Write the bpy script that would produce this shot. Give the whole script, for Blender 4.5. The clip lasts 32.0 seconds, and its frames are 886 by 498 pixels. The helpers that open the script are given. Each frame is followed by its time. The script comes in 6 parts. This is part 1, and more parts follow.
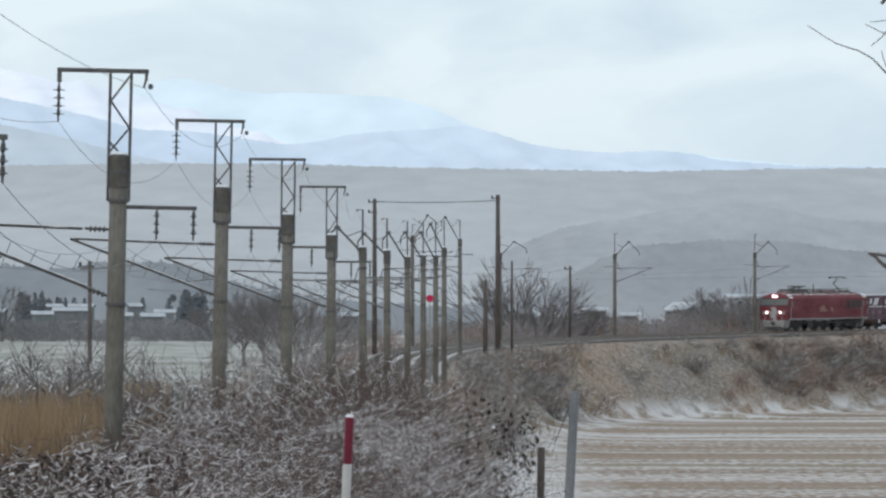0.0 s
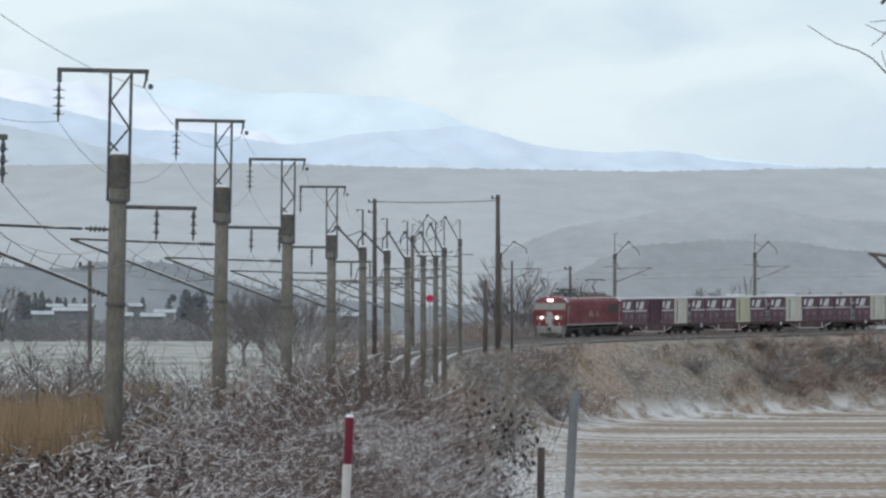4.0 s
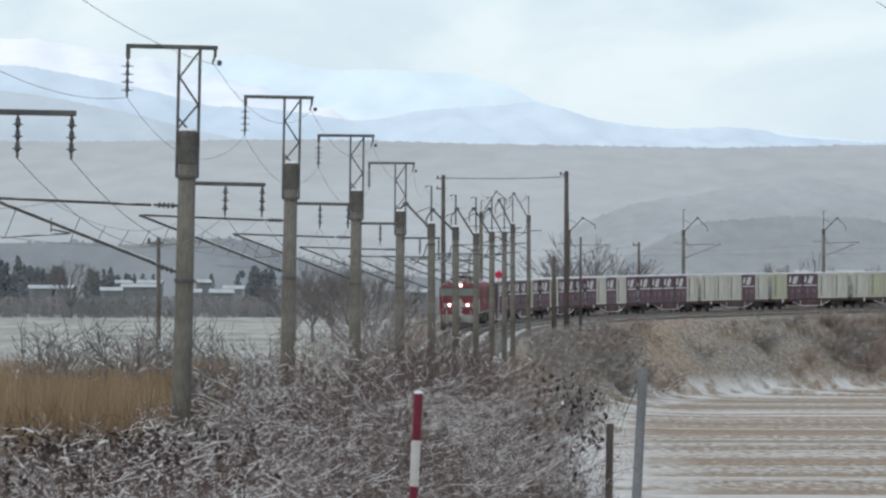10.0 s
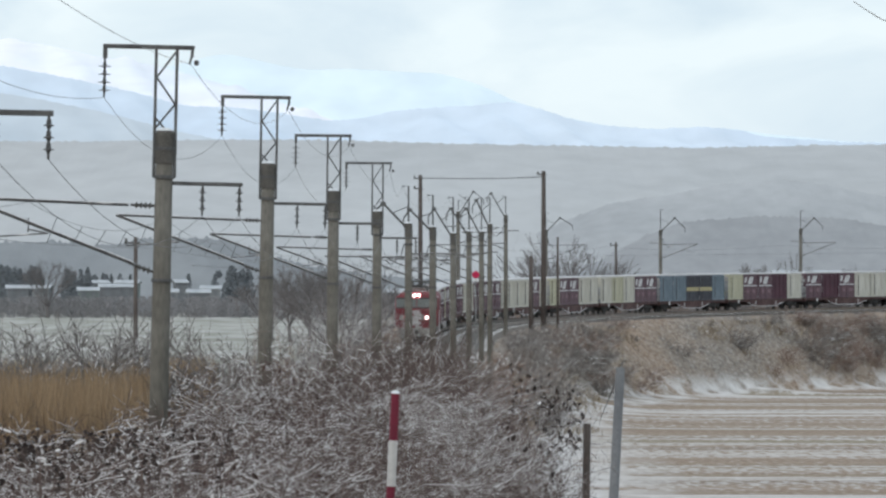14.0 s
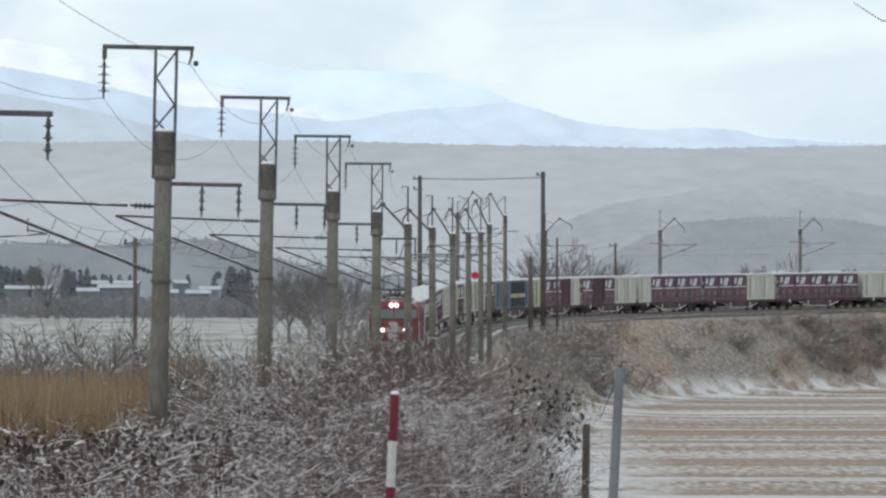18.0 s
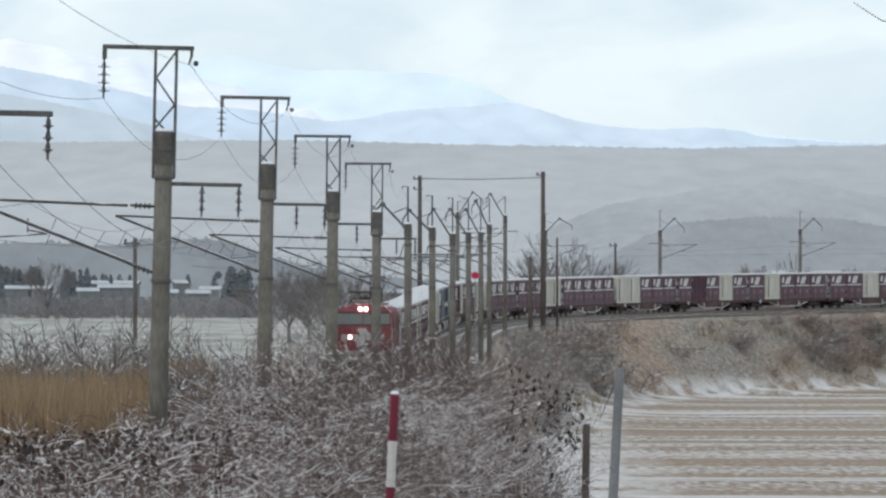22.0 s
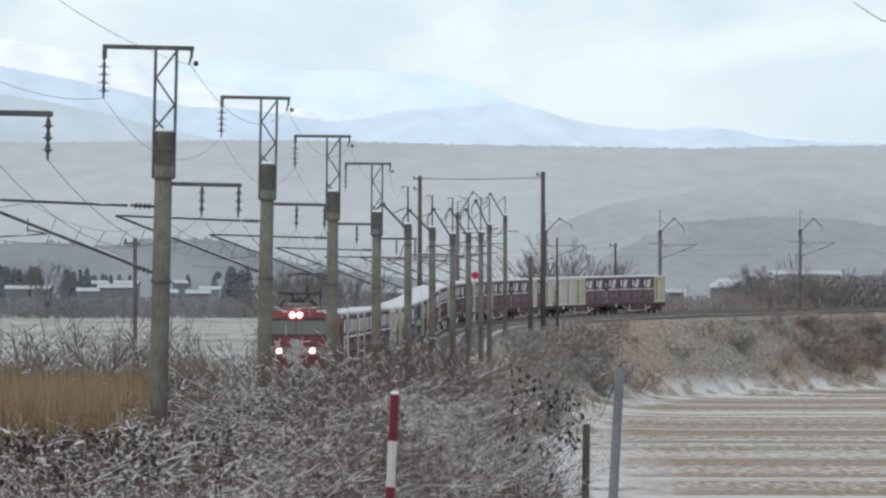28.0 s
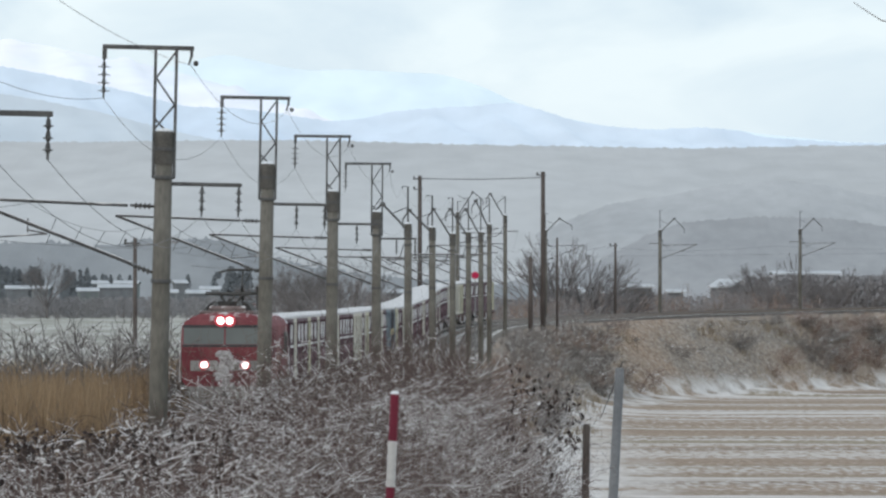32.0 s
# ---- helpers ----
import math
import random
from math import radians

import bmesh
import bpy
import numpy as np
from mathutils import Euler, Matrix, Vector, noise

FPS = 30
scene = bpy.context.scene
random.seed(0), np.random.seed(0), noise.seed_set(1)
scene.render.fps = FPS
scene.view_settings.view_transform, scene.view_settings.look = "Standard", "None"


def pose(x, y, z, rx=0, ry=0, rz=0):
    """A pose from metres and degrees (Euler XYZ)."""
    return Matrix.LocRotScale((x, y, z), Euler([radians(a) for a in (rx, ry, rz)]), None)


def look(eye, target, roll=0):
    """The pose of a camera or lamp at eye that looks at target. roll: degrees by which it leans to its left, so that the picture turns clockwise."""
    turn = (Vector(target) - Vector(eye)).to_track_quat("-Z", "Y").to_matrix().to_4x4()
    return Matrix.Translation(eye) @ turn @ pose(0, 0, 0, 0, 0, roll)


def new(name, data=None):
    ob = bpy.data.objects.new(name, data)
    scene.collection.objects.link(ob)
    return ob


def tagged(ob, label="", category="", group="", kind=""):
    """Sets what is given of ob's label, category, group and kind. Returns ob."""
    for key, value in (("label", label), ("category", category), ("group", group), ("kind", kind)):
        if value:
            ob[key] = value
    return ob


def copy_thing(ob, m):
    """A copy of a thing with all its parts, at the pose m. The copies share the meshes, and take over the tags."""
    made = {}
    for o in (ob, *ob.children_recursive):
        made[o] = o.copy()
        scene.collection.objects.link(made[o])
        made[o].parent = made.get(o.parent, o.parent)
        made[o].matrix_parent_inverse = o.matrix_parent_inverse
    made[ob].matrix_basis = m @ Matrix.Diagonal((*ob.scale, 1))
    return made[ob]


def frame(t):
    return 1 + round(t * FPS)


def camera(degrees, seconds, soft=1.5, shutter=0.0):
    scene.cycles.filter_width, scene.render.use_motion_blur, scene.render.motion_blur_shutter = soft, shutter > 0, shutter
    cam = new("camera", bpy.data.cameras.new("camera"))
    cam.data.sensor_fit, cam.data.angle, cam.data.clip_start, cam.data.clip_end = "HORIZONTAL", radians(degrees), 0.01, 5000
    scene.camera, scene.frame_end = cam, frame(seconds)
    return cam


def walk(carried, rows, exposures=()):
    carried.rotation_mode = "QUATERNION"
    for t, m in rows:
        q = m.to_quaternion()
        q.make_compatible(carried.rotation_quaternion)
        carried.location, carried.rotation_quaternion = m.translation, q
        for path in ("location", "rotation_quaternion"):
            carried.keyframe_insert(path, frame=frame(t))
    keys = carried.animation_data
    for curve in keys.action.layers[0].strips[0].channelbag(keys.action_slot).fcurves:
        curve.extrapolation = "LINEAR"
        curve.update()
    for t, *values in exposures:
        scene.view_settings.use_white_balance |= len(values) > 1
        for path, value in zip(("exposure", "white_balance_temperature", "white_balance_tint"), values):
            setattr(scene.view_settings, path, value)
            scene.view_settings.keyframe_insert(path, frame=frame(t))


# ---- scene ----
F = 14200.0                     # focal length in picture widths of 1568
CAM_Z = 10.9                    # eye height over the plain
HORIZON = 500.0


def spot(px, py, d):
    """The place at depth d that lies along a line of sight of the settled view."""
    return Vector(((px - 784) / F * d, d, CAM_Z + (HORIZON - py) / F * d))


def height(py, d):
    return CAM_Z + (HORIZON - py) / F * d


def aim(dx, dy):
    return pose(0, 0, CAM_Z, 90 + math.degrees((59 + dy) / F), 0, math.degrees(dx / F))


cam = camera(2 * math.degrees(math.atan(784 / F)), 32.0, soft=2.45)
walk(cam, [(t, aim(dx, dy)) for t, dx, dy in (
    (0, -80, 41), (3, -80, 41), (6.5, -80, 41), (7, -78, 40), (7.5, -58, 40), (8, -45, 38), (8.5, -18, 27),
    (9, -1, 22), (9.5, 14, 15), (10, 41.5, -1), (10.5, 61, -10), (11, 84, -14), (11.5, 34, 3), (12, 15, -6),
    (12.5, 5, -4), (13, 2, -1), (13.5, 1, -3), (14, 1, -1), (14.5, 0, -1), (16.5, 0, 0), (24, 0, 0), (32, 0, 0))],
     exposures=[(0, -0.12, 6300, 10), (6.5, -0.12, 6300, 10), (11, -0.03, 6400, 10), (14, 0, 6430, 10), (32, 0, 6430, 10)])

# ---- world and light ----
world = bpy.data.worlds.new("overcast_sky")
scene.world = world
world.use_nodes = True
wn, wl = world.node_tree.nodes, world.node_tree.links
wn.clear()
SUN_EL, SUN_ROT = radians(32), radians(215)
w_out, w_bg = wn.new("ShaderNodeOutputWorld"), wn.new("ShaderNodeBackground")
w_sky = wn.new("ShaderNodeTexSky")
w_sky.sky_type, w_sky.sun_disc, w_sky.sun_elevation, w_sky.sun_rotation = "NISHITA", False, SUN_EL, SUN_ROT
w_scale = wn.new("ShaderNodeVectorMath")
w_scale.operation = "SCALE"
w_scale.inputs["Scale"].default_value = 0.10
wl.new(w_sky.outputs[0], w_scale.inputs[0])
w_co, w_map, w_noise, w_ramp = (wn.new("ShaderNodeTexCoord"), wn.new("ShaderNodeMapping"), wn.new("ShaderNodeTexNoise"),
                                wn.new("ShaderNodeValToRGB"))
w_map.inputs["Scale"].default_value = (30, 30, 58)
w_noise.inputs["Scale"].default_value, w_noise.inputs["Detail"].default_value = 1.0, 5.0
w_noise.inputs["Distortion"].default_value = 0.6
wl.new(w_co.outputs["Generated"], w_map.inputs[0])
wl.new(w_map.outputs[0], w_noise.inputs["Vector"])
wl.new(w_noise.outputs["Fac"], w_ramp.inputs[0])
w_ramp.color_ramp.elements[0].position, w_ramp.color_ramp.elements[0].color = 0.34, (0.705, 0.845, 0.955, 1)
w_ramp.color_ramp.elements[1].position, w_ramp.color_ramp.elements[1].color = 0.60, (0.90, 1.015, 1.068, 1)
w_mix = wn.new("ShaderNodeMix")
w_mix.data_type = "RGBA"
w_mix.inputs["Factor"].default_value = 0.88
wl.new(w_scale.outputs[0], w_mix.inputs["A"])
wl.new(w_ramp.outputs[0], w_mix.inputs["B"])
wl.new(w_mix.outputs["Result"], w_bg.inputs["Color"])
w_bg.inputs["Strength"].default_value = 1.0
wl.new(w_bg.outputs[0], w_out.inputs[0])

sun = new("sun", bpy.data.lights.new("sun", "SUN"))
sun.data.energy, sun.data.angle, sun.data.color = 0.68, radians(20), (1.0, 0.90, 0.79)
sun_from = Vector((math.sin(SUN_ROT) * math.cos(SUN_EL), math.cos(SUN_ROT) * math.cos(SUN_EL), math.sin(SUN_EL)))
sun.matrix_world = look(sun_from * 50, (0, 0, 0))

# ---- materials ----
def material(name, low, high, scale=4.0, rough=0.8, metal=0.0, bump=0.0, fine=0.0, stretch=(1, 1, 1), snow=0.0, object_space=True,
             island=0.0, spec=0.3):
    """Two-tone noise surface; fine: grain strength; snow: white on what faces up above this slope."""
    m = bpy.data.materials.new(name)
    m.use_nodes = True
    n, l = m.node_tree.nodes, m.node_tree.links
    b = n["Principled BSDF"]
    b.inputs["Roughness"].default_value, b.inputs["Metallic"].default_value = rough, metal
    b.inputs["Specular IOR Level"].default_value = spec
    co = n.new("ShaderNodeTexCoord") if object_space else n.new("ShaderNodeNewGeometry")
    mp, t1, ramp = n.new("ShaderNodeMapping"), n.new("ShaderNodeTexNoise"), n.new("ShaderNodeValToRGB")
    mp.inputs["Scale"].default_value = stretch
    l.new(co.outputs["Object" if object_space else "Position"], mp.inputs[0])
    t1.inputs["Scale"].default_value, t1.inputs["Detail"].default_value = scale, 4.0
    l.new(mp.outputs[0], t1.inputs["Vector"])
    ramp.color_ramp.elements[0].position, ramp.color_ramp.elements[0].color = 0.32, (*low, 1)
    ramp.color_ramp.elements[1].position, ramp.color_ramp.elements[1].color = 0.68, (*high, 1)
    l.new(t1.outputs["Fac"], ramp.inputs[0])
    colour = ramp.outputs[0]
    if fine:
        t2, hsv, mm = n.new("ShaderNodeTexNoise"), n.new("ShaderNodeHueSaturation"), n.new("ShaderNodeMapRange")
        t2.inputs["Scale"].default_value = scale * 9
        l.new(mp.outputs[0], t2.inputs["Vector"])
        mm.inputs["To Min"].default_value, mm.inputs["To Max"].default_value = 1 - fine, 1 + fine
        mm.inputs["From Min"].default_value, mm.inputs["From Max"].default_value = 0.3, 0.7
        l.new(t2.outputs["Fac"], mm.inputs["Value"])
        l.new(mm.outputs[0], hsv.inputs["Value"])
        l.new(colour, hsv.inputs["Color"])
        colour = hsv.outputs[0]
    if island:
        g, hsv, mm = n.new("ShaderNodeNewGeometry"), n.new("ShaderNodeHueSaturation"), n.new("ShaderNodeMapRange")
        mm.inputs["To Min"].default_value, mm.inputs["To Max"].default_value = 1 - island, 1 + island
        l.new(g.outputs["Random Per Island"], mm.inputs["Value"])
        l.new(mm.outputs[0], hsv.inputs["Value"])
        l.new(colour, hsv.inputs["Color"])
        colour = hsv.outputs[0]
    if snow:
        g, sep, mm, t3, add, mix = (n.new("ShaderNodeNewGeometry"), n.new("ShaderNodeSeparateXYZ"), n.new("ShaderNodeMapRange"),
                                    n.new("ShaderNodeTexNoise"), n.new("ShaderNodeMath"), n.new("ShaderNodeMix"))
        l.new(g.outputs["Normal"], sep.inputs[0])
        t3.inputs["Scale"].default_value = 3.0
        l.new(g.outputs["Position"], t3.inputs["Vector"])
        add.operation = "MULTIPLY_ADD"
        l.new(t3.outputs["Fac"], add.inputs[0])
        add.inputs[1].default_value = 0.9
        l.new(sep.outputs["Z"], add.inputs[2])
        l.new(add.outputs[0], mm.inputs["Value"])
        mm.inputs["From Min"].default_value, mm.inputs["From Max"].default_value = snow + 0.35, snow + 0.55
        mix.data_type = "RGBA"
        l.new(mm.outputs[0], mix.inputs["Factor"])
        l.new(colour, mix.inputs["A"])
        mix.inputs["B"].default_value = (0.74, 0.705, 0.69, 1)
        colour = mix.outputs["Result"]
    l.new(colour, b.inputs["Base Color"])
    if bump:
        bp = n.new("ShaderNodeBump")
        bp.inputs["Strength"].default_value, bp.inputs["Distance"].default_value = bump, 0.02
        l.new(t1.outputs["Fac"], bp.inputs["Height"])
        l.new(bp.outputs[0], b.inputs["Normal"])
    return m


def glow(name, colour, power):
    m = bpy.data.materials.new(name)
    m.use_nodes = True
    b = m.node_tree.nodes["Principled BSDF"]
    b.inputs["Base Color"].default_value = (*colour, 1)
    b.inputs["Emission Color"].default_value, b.inputs["Emission Strength"].default_value = (*colour, 1), power
    return m


CONCRETE = material("pole_concrete", (0.092, 0.082, 0.068), (0.182, 0.168, 0.146), 1.4, 0.9, bump=0.3, fine=0.18, stretch=(1, 1, 0.35))
# dark tones here, in STEEL and WOOD_POLE are raised to imitate haze
CONCRETE_DARK = material("stained_concrete", (0.078, 0.072, 0.064), (0.13, 0.12, 0.108), 3.0, 0.9, fine=0.2)
STEEL = material("weathered_steel", (0.085, 0.084, 0.085), (0.15, 0.145, 0.14), 3.0, 0.6, 0.6, fine=0.15)
STEEL_SNOW = material("snow_topped_steel", (0.07, 0.07, 0.072), (0.13, 0.125, 0.12), 3.0, 0.7, 0.3, fine=0.15, snow=0.56)
STEEL_GALV = material("galvanised_steel", (0.20, 0.20, 0.20), (0.32, 0.32, 0.31), 3.0, 0.5, 0.5, fine=0.15)
PORCELAIN = material("brown_porcelain", (0.06, 0.057, 0.056), (0.11, 0.105, 0.10), 5, 0.3)
WIRE = material("dull_wire", (0.09, 0.09, 0.095), (0.14, 0.14, 0.14), 1.0, 0.6, 0.4)
WOOD_POLE = material("old_wood_pole", (0.068, 0.055, 0.05), (0.125, 0.103, 0.093), 2.0, 0.9, stretch=(3, 3, 0.3), fine=0.2)
TWIG = material("snowy_twig", (0.078, 0.056, 0.049), (0.16, 0.118, 0.104), 1.5, 0.9, snow=0.78, island=0.35)
TWIG_SNOW = material("twig_snow", (0.62, 0.585, 0.575), (0.78, 0.745, 0.735), 2.0, 0.9, island=0.12)
TWIG_BANK = material("bank_twig", (0.165, 0.146, 0.134), (0.265, 0.235, 0.215), 1.2, 0.9, snow=0.78, island=0.35)
TWIG_RED = material("russet_twig", (0.22, 0.155, 0.125), (0.32, 0.235, 0.19), 0.7, 0.9, snow=0.74, island=0.35)
# paler and greyer than nearer twigs, with distance haze in the colour
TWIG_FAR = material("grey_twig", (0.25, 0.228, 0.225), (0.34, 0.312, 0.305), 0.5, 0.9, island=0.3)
DEAD_LEAF = material("dead_leaf", (0.035, 0.02, 0.018), (0.08, 0.045, 0.035), 4.0, 0.8, island=0.4)
REED = material("dry_reed", (0.235, 0.16, 0.095), (0.335, 0.24, 0.15), 1.2, 0.9, island=0.3)
REED_PALE = material("pale_dry_grass", (0.22, 0.17, 0.118), (0.34, 0.275, 0.20), 0.8, 0.9, snow=0.8, island=0.3)
SNOW = material("settled_snow", (0.70, 0.71, 0.73), (0.84, 0.85, 0.87), 0.8, 0.9, bump=0.3, fine=0.05)
BALLAST = material("ballast", (0.11, 0.095, 0.08), (0.22, 0.19, 0.165), 1.6, 0.95, snow=1.02, fine=0.3, object_space=False)
RAIL = material("rail_steel", (0.10, 0.07, 0.055), (0.17, 0.13, 0.10), 2, 0.5, 0.7)
SLEEPER = material("sleeper_concrete", (0.16, 0.15, 0.14), (0.26, 0.245, 0.23), 2, 0.9, snow=1.05)


# ---- mesh tools ----
class Geo:
    """Collects vertices and faces for one mesh."""

    def __init__(self):
        self.v, self.f, self.snow, self.fork, self.ratio = [], [], None, 0.75, (0.35, 0.62)

    def line_with_snow(self, p, q, r0, r1, thick):
        """A small tent of snow along the upper side of a twig."""
        side = (q - p).cross(Vector((0, 0, 1)))
        if side.length < 1e-5:
            return
        side.normalize()
        k, up = len(self.v), Vector((0, 0, 1))
        for c, r in ((p, r0), (q, r1)):
            self.v += [c - side * (r * 0.8 + thick * 0.2), c + up * (r + thick), c + side * (r * 0.8 + thick * 0.2)]
        self.f += [(k, k + 1, k + 4, k + 3), (k + 1, k + 2, k + 5, k + 4)]

    def tube(self, p, q, r0, r1=None, n=6, cap=True):
        p, q = Vector(p), Vector(q)
        r1 = r0 if r1 is None else r1
        axis = (q - p)
        if axis.length < 1e-6:
            return self
        axis.normalize()
        side = axis.cross(Vector((0, 0, 1)) if abs(axis.z) < 0.9 else Vector((1, 0, 0))).normalized()
        up = side.cross(axis)
        k = len(self.v)
        for c, r in ((p, r0), (q, r1)):
            for i in range(n):
                a = 2 * math.pi * i / n
                self.v.append(c + side * (math.cos(a) * r) + up * (math.sin(a) * r))
        for i in range(n):
            j = (i + 1) % n
            self.f.append((k + i, k + j, k + n + j, k + n + i))
        if cap:
            self.f.append(tuple(k + n - 1 - i for i in range(n)))
            self.f.append(tuple(k + n + i for i in range(n)))
        return self

    def pipe(self, pts, r, n=6):
        pts = [Vector(a) for a in pts]
        rings, up = [], Vector((0, 0, 1))
        for i, c in enumerate(pts):
            axis = (pts[min(i + 1, len(pts) - 1)] - pts[max(i - 1, 0)]).normalized()
            side = axis.cross(up if abs(axis.z) < 0.9 else Vector((0, 1, 0))).normalized()
            over = side.cross(axis)
            rings.append([c + side * (math.cos(2 * math.pi * k / n) * r) + over * (math.sin(2 * math.pi * k / n) * r) for k in range(n)])
        return self.loft(rings)

    def lathe(self, base, profile, n=10, axis=(0, 0, 1)):
        """Rings (height, radius) round an axis from base."""
        turn = Vector(axis).to_track_quat("Z", "Y").to_matrix()
        base, k = Vector(base), len(self.v)
        for h, r in profile:
            for i in range(n):
                a = 2 * math.pi * i / n
                self.v.append(base + turn @ Vector((math.cos(a) * r, math.sin(a) * r, h)))
        for j in range(len(profile) - 1):
            for i in range(n):
                i2 = (i + 1) % n
                self.f.append((k + j * n + i, k + j * n + i2, k + (j + 1) * n + i2, k + (j + 1) * n + i))
        self.f.append(tuple(k + n - 1 - i for i in range(n)))
        self.f.append(tuple(k + (len(profile) - 1) * n + i for i in range(n)))
        return self

    def box(self, lo, hi, bev=0.0, m=None):
        lo, hi = Vector(lo), Vector(hi)
        c, h = (lo + hi) / 2, (hi - lo) / 2
        k, m = len(self.v), m or Matrix()
        b = min(bev, *(0.45 * a for a in h * 2)) if bev else 0
        if not b:
            for x in (-1, 1):
                for y in (-1, 1):
                    for z in (-1, 1):
                        self.v.append(m @ (c + Vector((x * h.x, y * h.y, z * h.z))))
            for q in ((0, 1, 3, 2), (4, 6, 7, 5), (0, 4, 5, 1), (2, 3, 7, 6), (0, 2, 6, 4), (1, 5, 7, 3)):
                self.f.append(tuple(k + i for i in q))
            return self
        # chamfered: an octagon section in xy, with a bevel at top and bottom
        def ring(inset, z):
            x, y = h.x - inset, h.y - inset
            return [m @ (c + Vector(a)) for a in ((x - b, -y, z), (x, -y + b, z), (x, y - b, z), (x - b, y, z), (-x + b, y, z),
                                                  (-x, y - b, z), (-x, -y + b, z), (-x + b, -y, z))]
        for inset, z in ((b, -h.z), (0, -h.z + b), (0, h.z - b), (b, h.z)):
            self.v += ring(inset if inset else 0, z)
        for j in range(3):
            for i in range(8):
                i2 = (i + 1) % 8
                self.f.append((k + j * 8 + i, k + j * 8 + i2, k + (j + 1) * 8 + i2, k + (j + 1) * 8 + i))
        self.f.append(tuple(k + 7 - i for i in range(8)))
        self.f.append(tuple(k + 24 + i for i in range(8)))
        return self

    def loft(self, sections, close=True):
        """Skins equal rings of points; caps both ends."""
        k, n = len(self.v), len(sections[0])
        for s in sections:
            self.v += [Vector(a) for a in s]
        for j in range(len(sections) - 1):
            for i in range(n):
                i2 = (i + 1) % n
                self.f.append((k + j * n + i, k + j * n + i2, k + (j + 1) * n + i2, k + (j + 1) * n + i))
        if close:
            self.f.append(tuple(k + n - 1 - i for i in range(n)))
            self.f.append(tuple(k + (len(sections) - 1) * n + i for i in range(n)))
        return self

    def quad(self, *pts):
        k = len(self.v)
        self.v += [Vector(p) for p in pts]
        self.f.append(tuple(range(k, k + len(pts))))
        return self

    def mesh(self, name, mat, smooth=False):
        me = bpy.data.meshes.new(name)
        me.from_pydata([tuple(a) for a in self.v], [], self.f)
        me.materials.append(mat)
        if smooth:
            me.polygons.foreach_set("use_smooth", [True] * len(me.polygons))
        me.update()
        return me


def part(name, geo, mat, parent=None, label="", smooth=False):
    ob = new(name, geo.mesh(name, mat, smooth))
    ob.parent = parent
    if label:
        ob["label"] = label
    return ob


def thing(name, m, label, category, group="", kind=""):
    ob = new(name)
    ob.matrix_basis = m
    return tagged(ob, label, category, group, kind)


# ---- the line of the railway ----
# arc length runs with the train: 0 where the locomotive's front is at the start
LINE_STEP = 1.0
LINE_S = np.arange(-520.0, 680.0, LINE_STEP)
LINE_K = np.where(LINE_S < 0, 0.0, np.interp(LINE_S, [0, 120, 240, 370, 535], [-3.6695e-3, -2.5114e-3, 0.3793e-3, -0.1267e-3, 0.0795e-3]))
LINE_H = 0.5083 + np.cumsum(LINE_K) * LINE_STEP
LINE_X = -np.cumsum(np.sin(LINE_H)) * LINE_STEP
LINE_Y = -np.cumsum(np.cos(LINE_H)) * LINE_STEP
LINE_X += 38.857 - LINE_X[520]
LINE_Y += 831.78 - LINE_Y[520]
LINE_X += np.interp(LINE_S, [0, 40, 75, 105, 125, 150, 190, 225, 280, 320, 370, 410, 450, 530], [0, .12, .05, -.25, -.2, .08, .2, 0, -.42, -.2, 0, .1, 0, -.1])
LINE_Z = np.interp(LINE_S, [-520, -290, 4, 71, 108, 220, 317, 391, 680], [11.0, 10.1, 8.05, 7.6, 7.3, 6.45, 5.8, 5.7, 5.7])
LINE_Z += np.interp(LINE_S, [0, 110, 135, 165, 200, 232, 290, 325, 360, 420, 470, 510, 540], [.13, .12, .16, .05, -.05, -.22, -.26, -.16, -.05, -.02, .06, .10, .13])
LINE_Z = np.convolve(np.pad(LINE_Z, 20, mode="edge"), np.ones(41) / 41, mode="valid")


def on_line(s, side=0.0, up=0.0):
    """Place on the line at arc s; side: metres to the viewer's right of the running track."""
    x, y, z, h = (float(np.interp(s, LINE_S, a)) for a in (LINE_X, LINE_Y, LINE_Z, LINE_H))
    return Vector((x + math.cos(h) * side, y - math.sin(h) * side, z + up))


def nearest(x, y):
    """Arc and sideways distance of points from the line, as arrays."""
    x, y = np.atleast_1d(x).astype(float), np.atleast_1d(y).astype(float)
    best_s, best_q = np.empty(x.shape), np.empty(x.shape)
    sub = slice(None, None, 4)
    lx, ly, ls, lh = LINE_X[sub], LINE_Y[sub], LINE_S[sub], LINE_H[sub]
    for a in range(0, len(x), 4000):
        xa, ya = x[a:a + 4000, None], y[a:a + 4000, None]
        i = np.argmin((xa - lx) ** 2 + (ya - ly) ** 2, axis=1)
        dx, dy = x[a:a + 4000] - lx[i], y[a:a + 4000] - ly[i]
        along = -np.sin(lh[i]) * dx - np.cos(lh[i]) * dy
        q = np.cos(lh[i]) * dx - np.sin(lh[i]) * dy
        end = np.abs(along) > 8
        best_s[a:a + 4000] = ls[i] + along
        best_q[a:a + 4000] = np.where(end, np.hypot(dx, dy), q)
    return best_s, best_q


def smoothstep(a, b, x):
    t = np.clip((x - a) / (b - a), 0, 1)
    return t * t * (3 - 2 * t)


CREST_LEFT, CREST_RIGHT = -3.6, 6.7


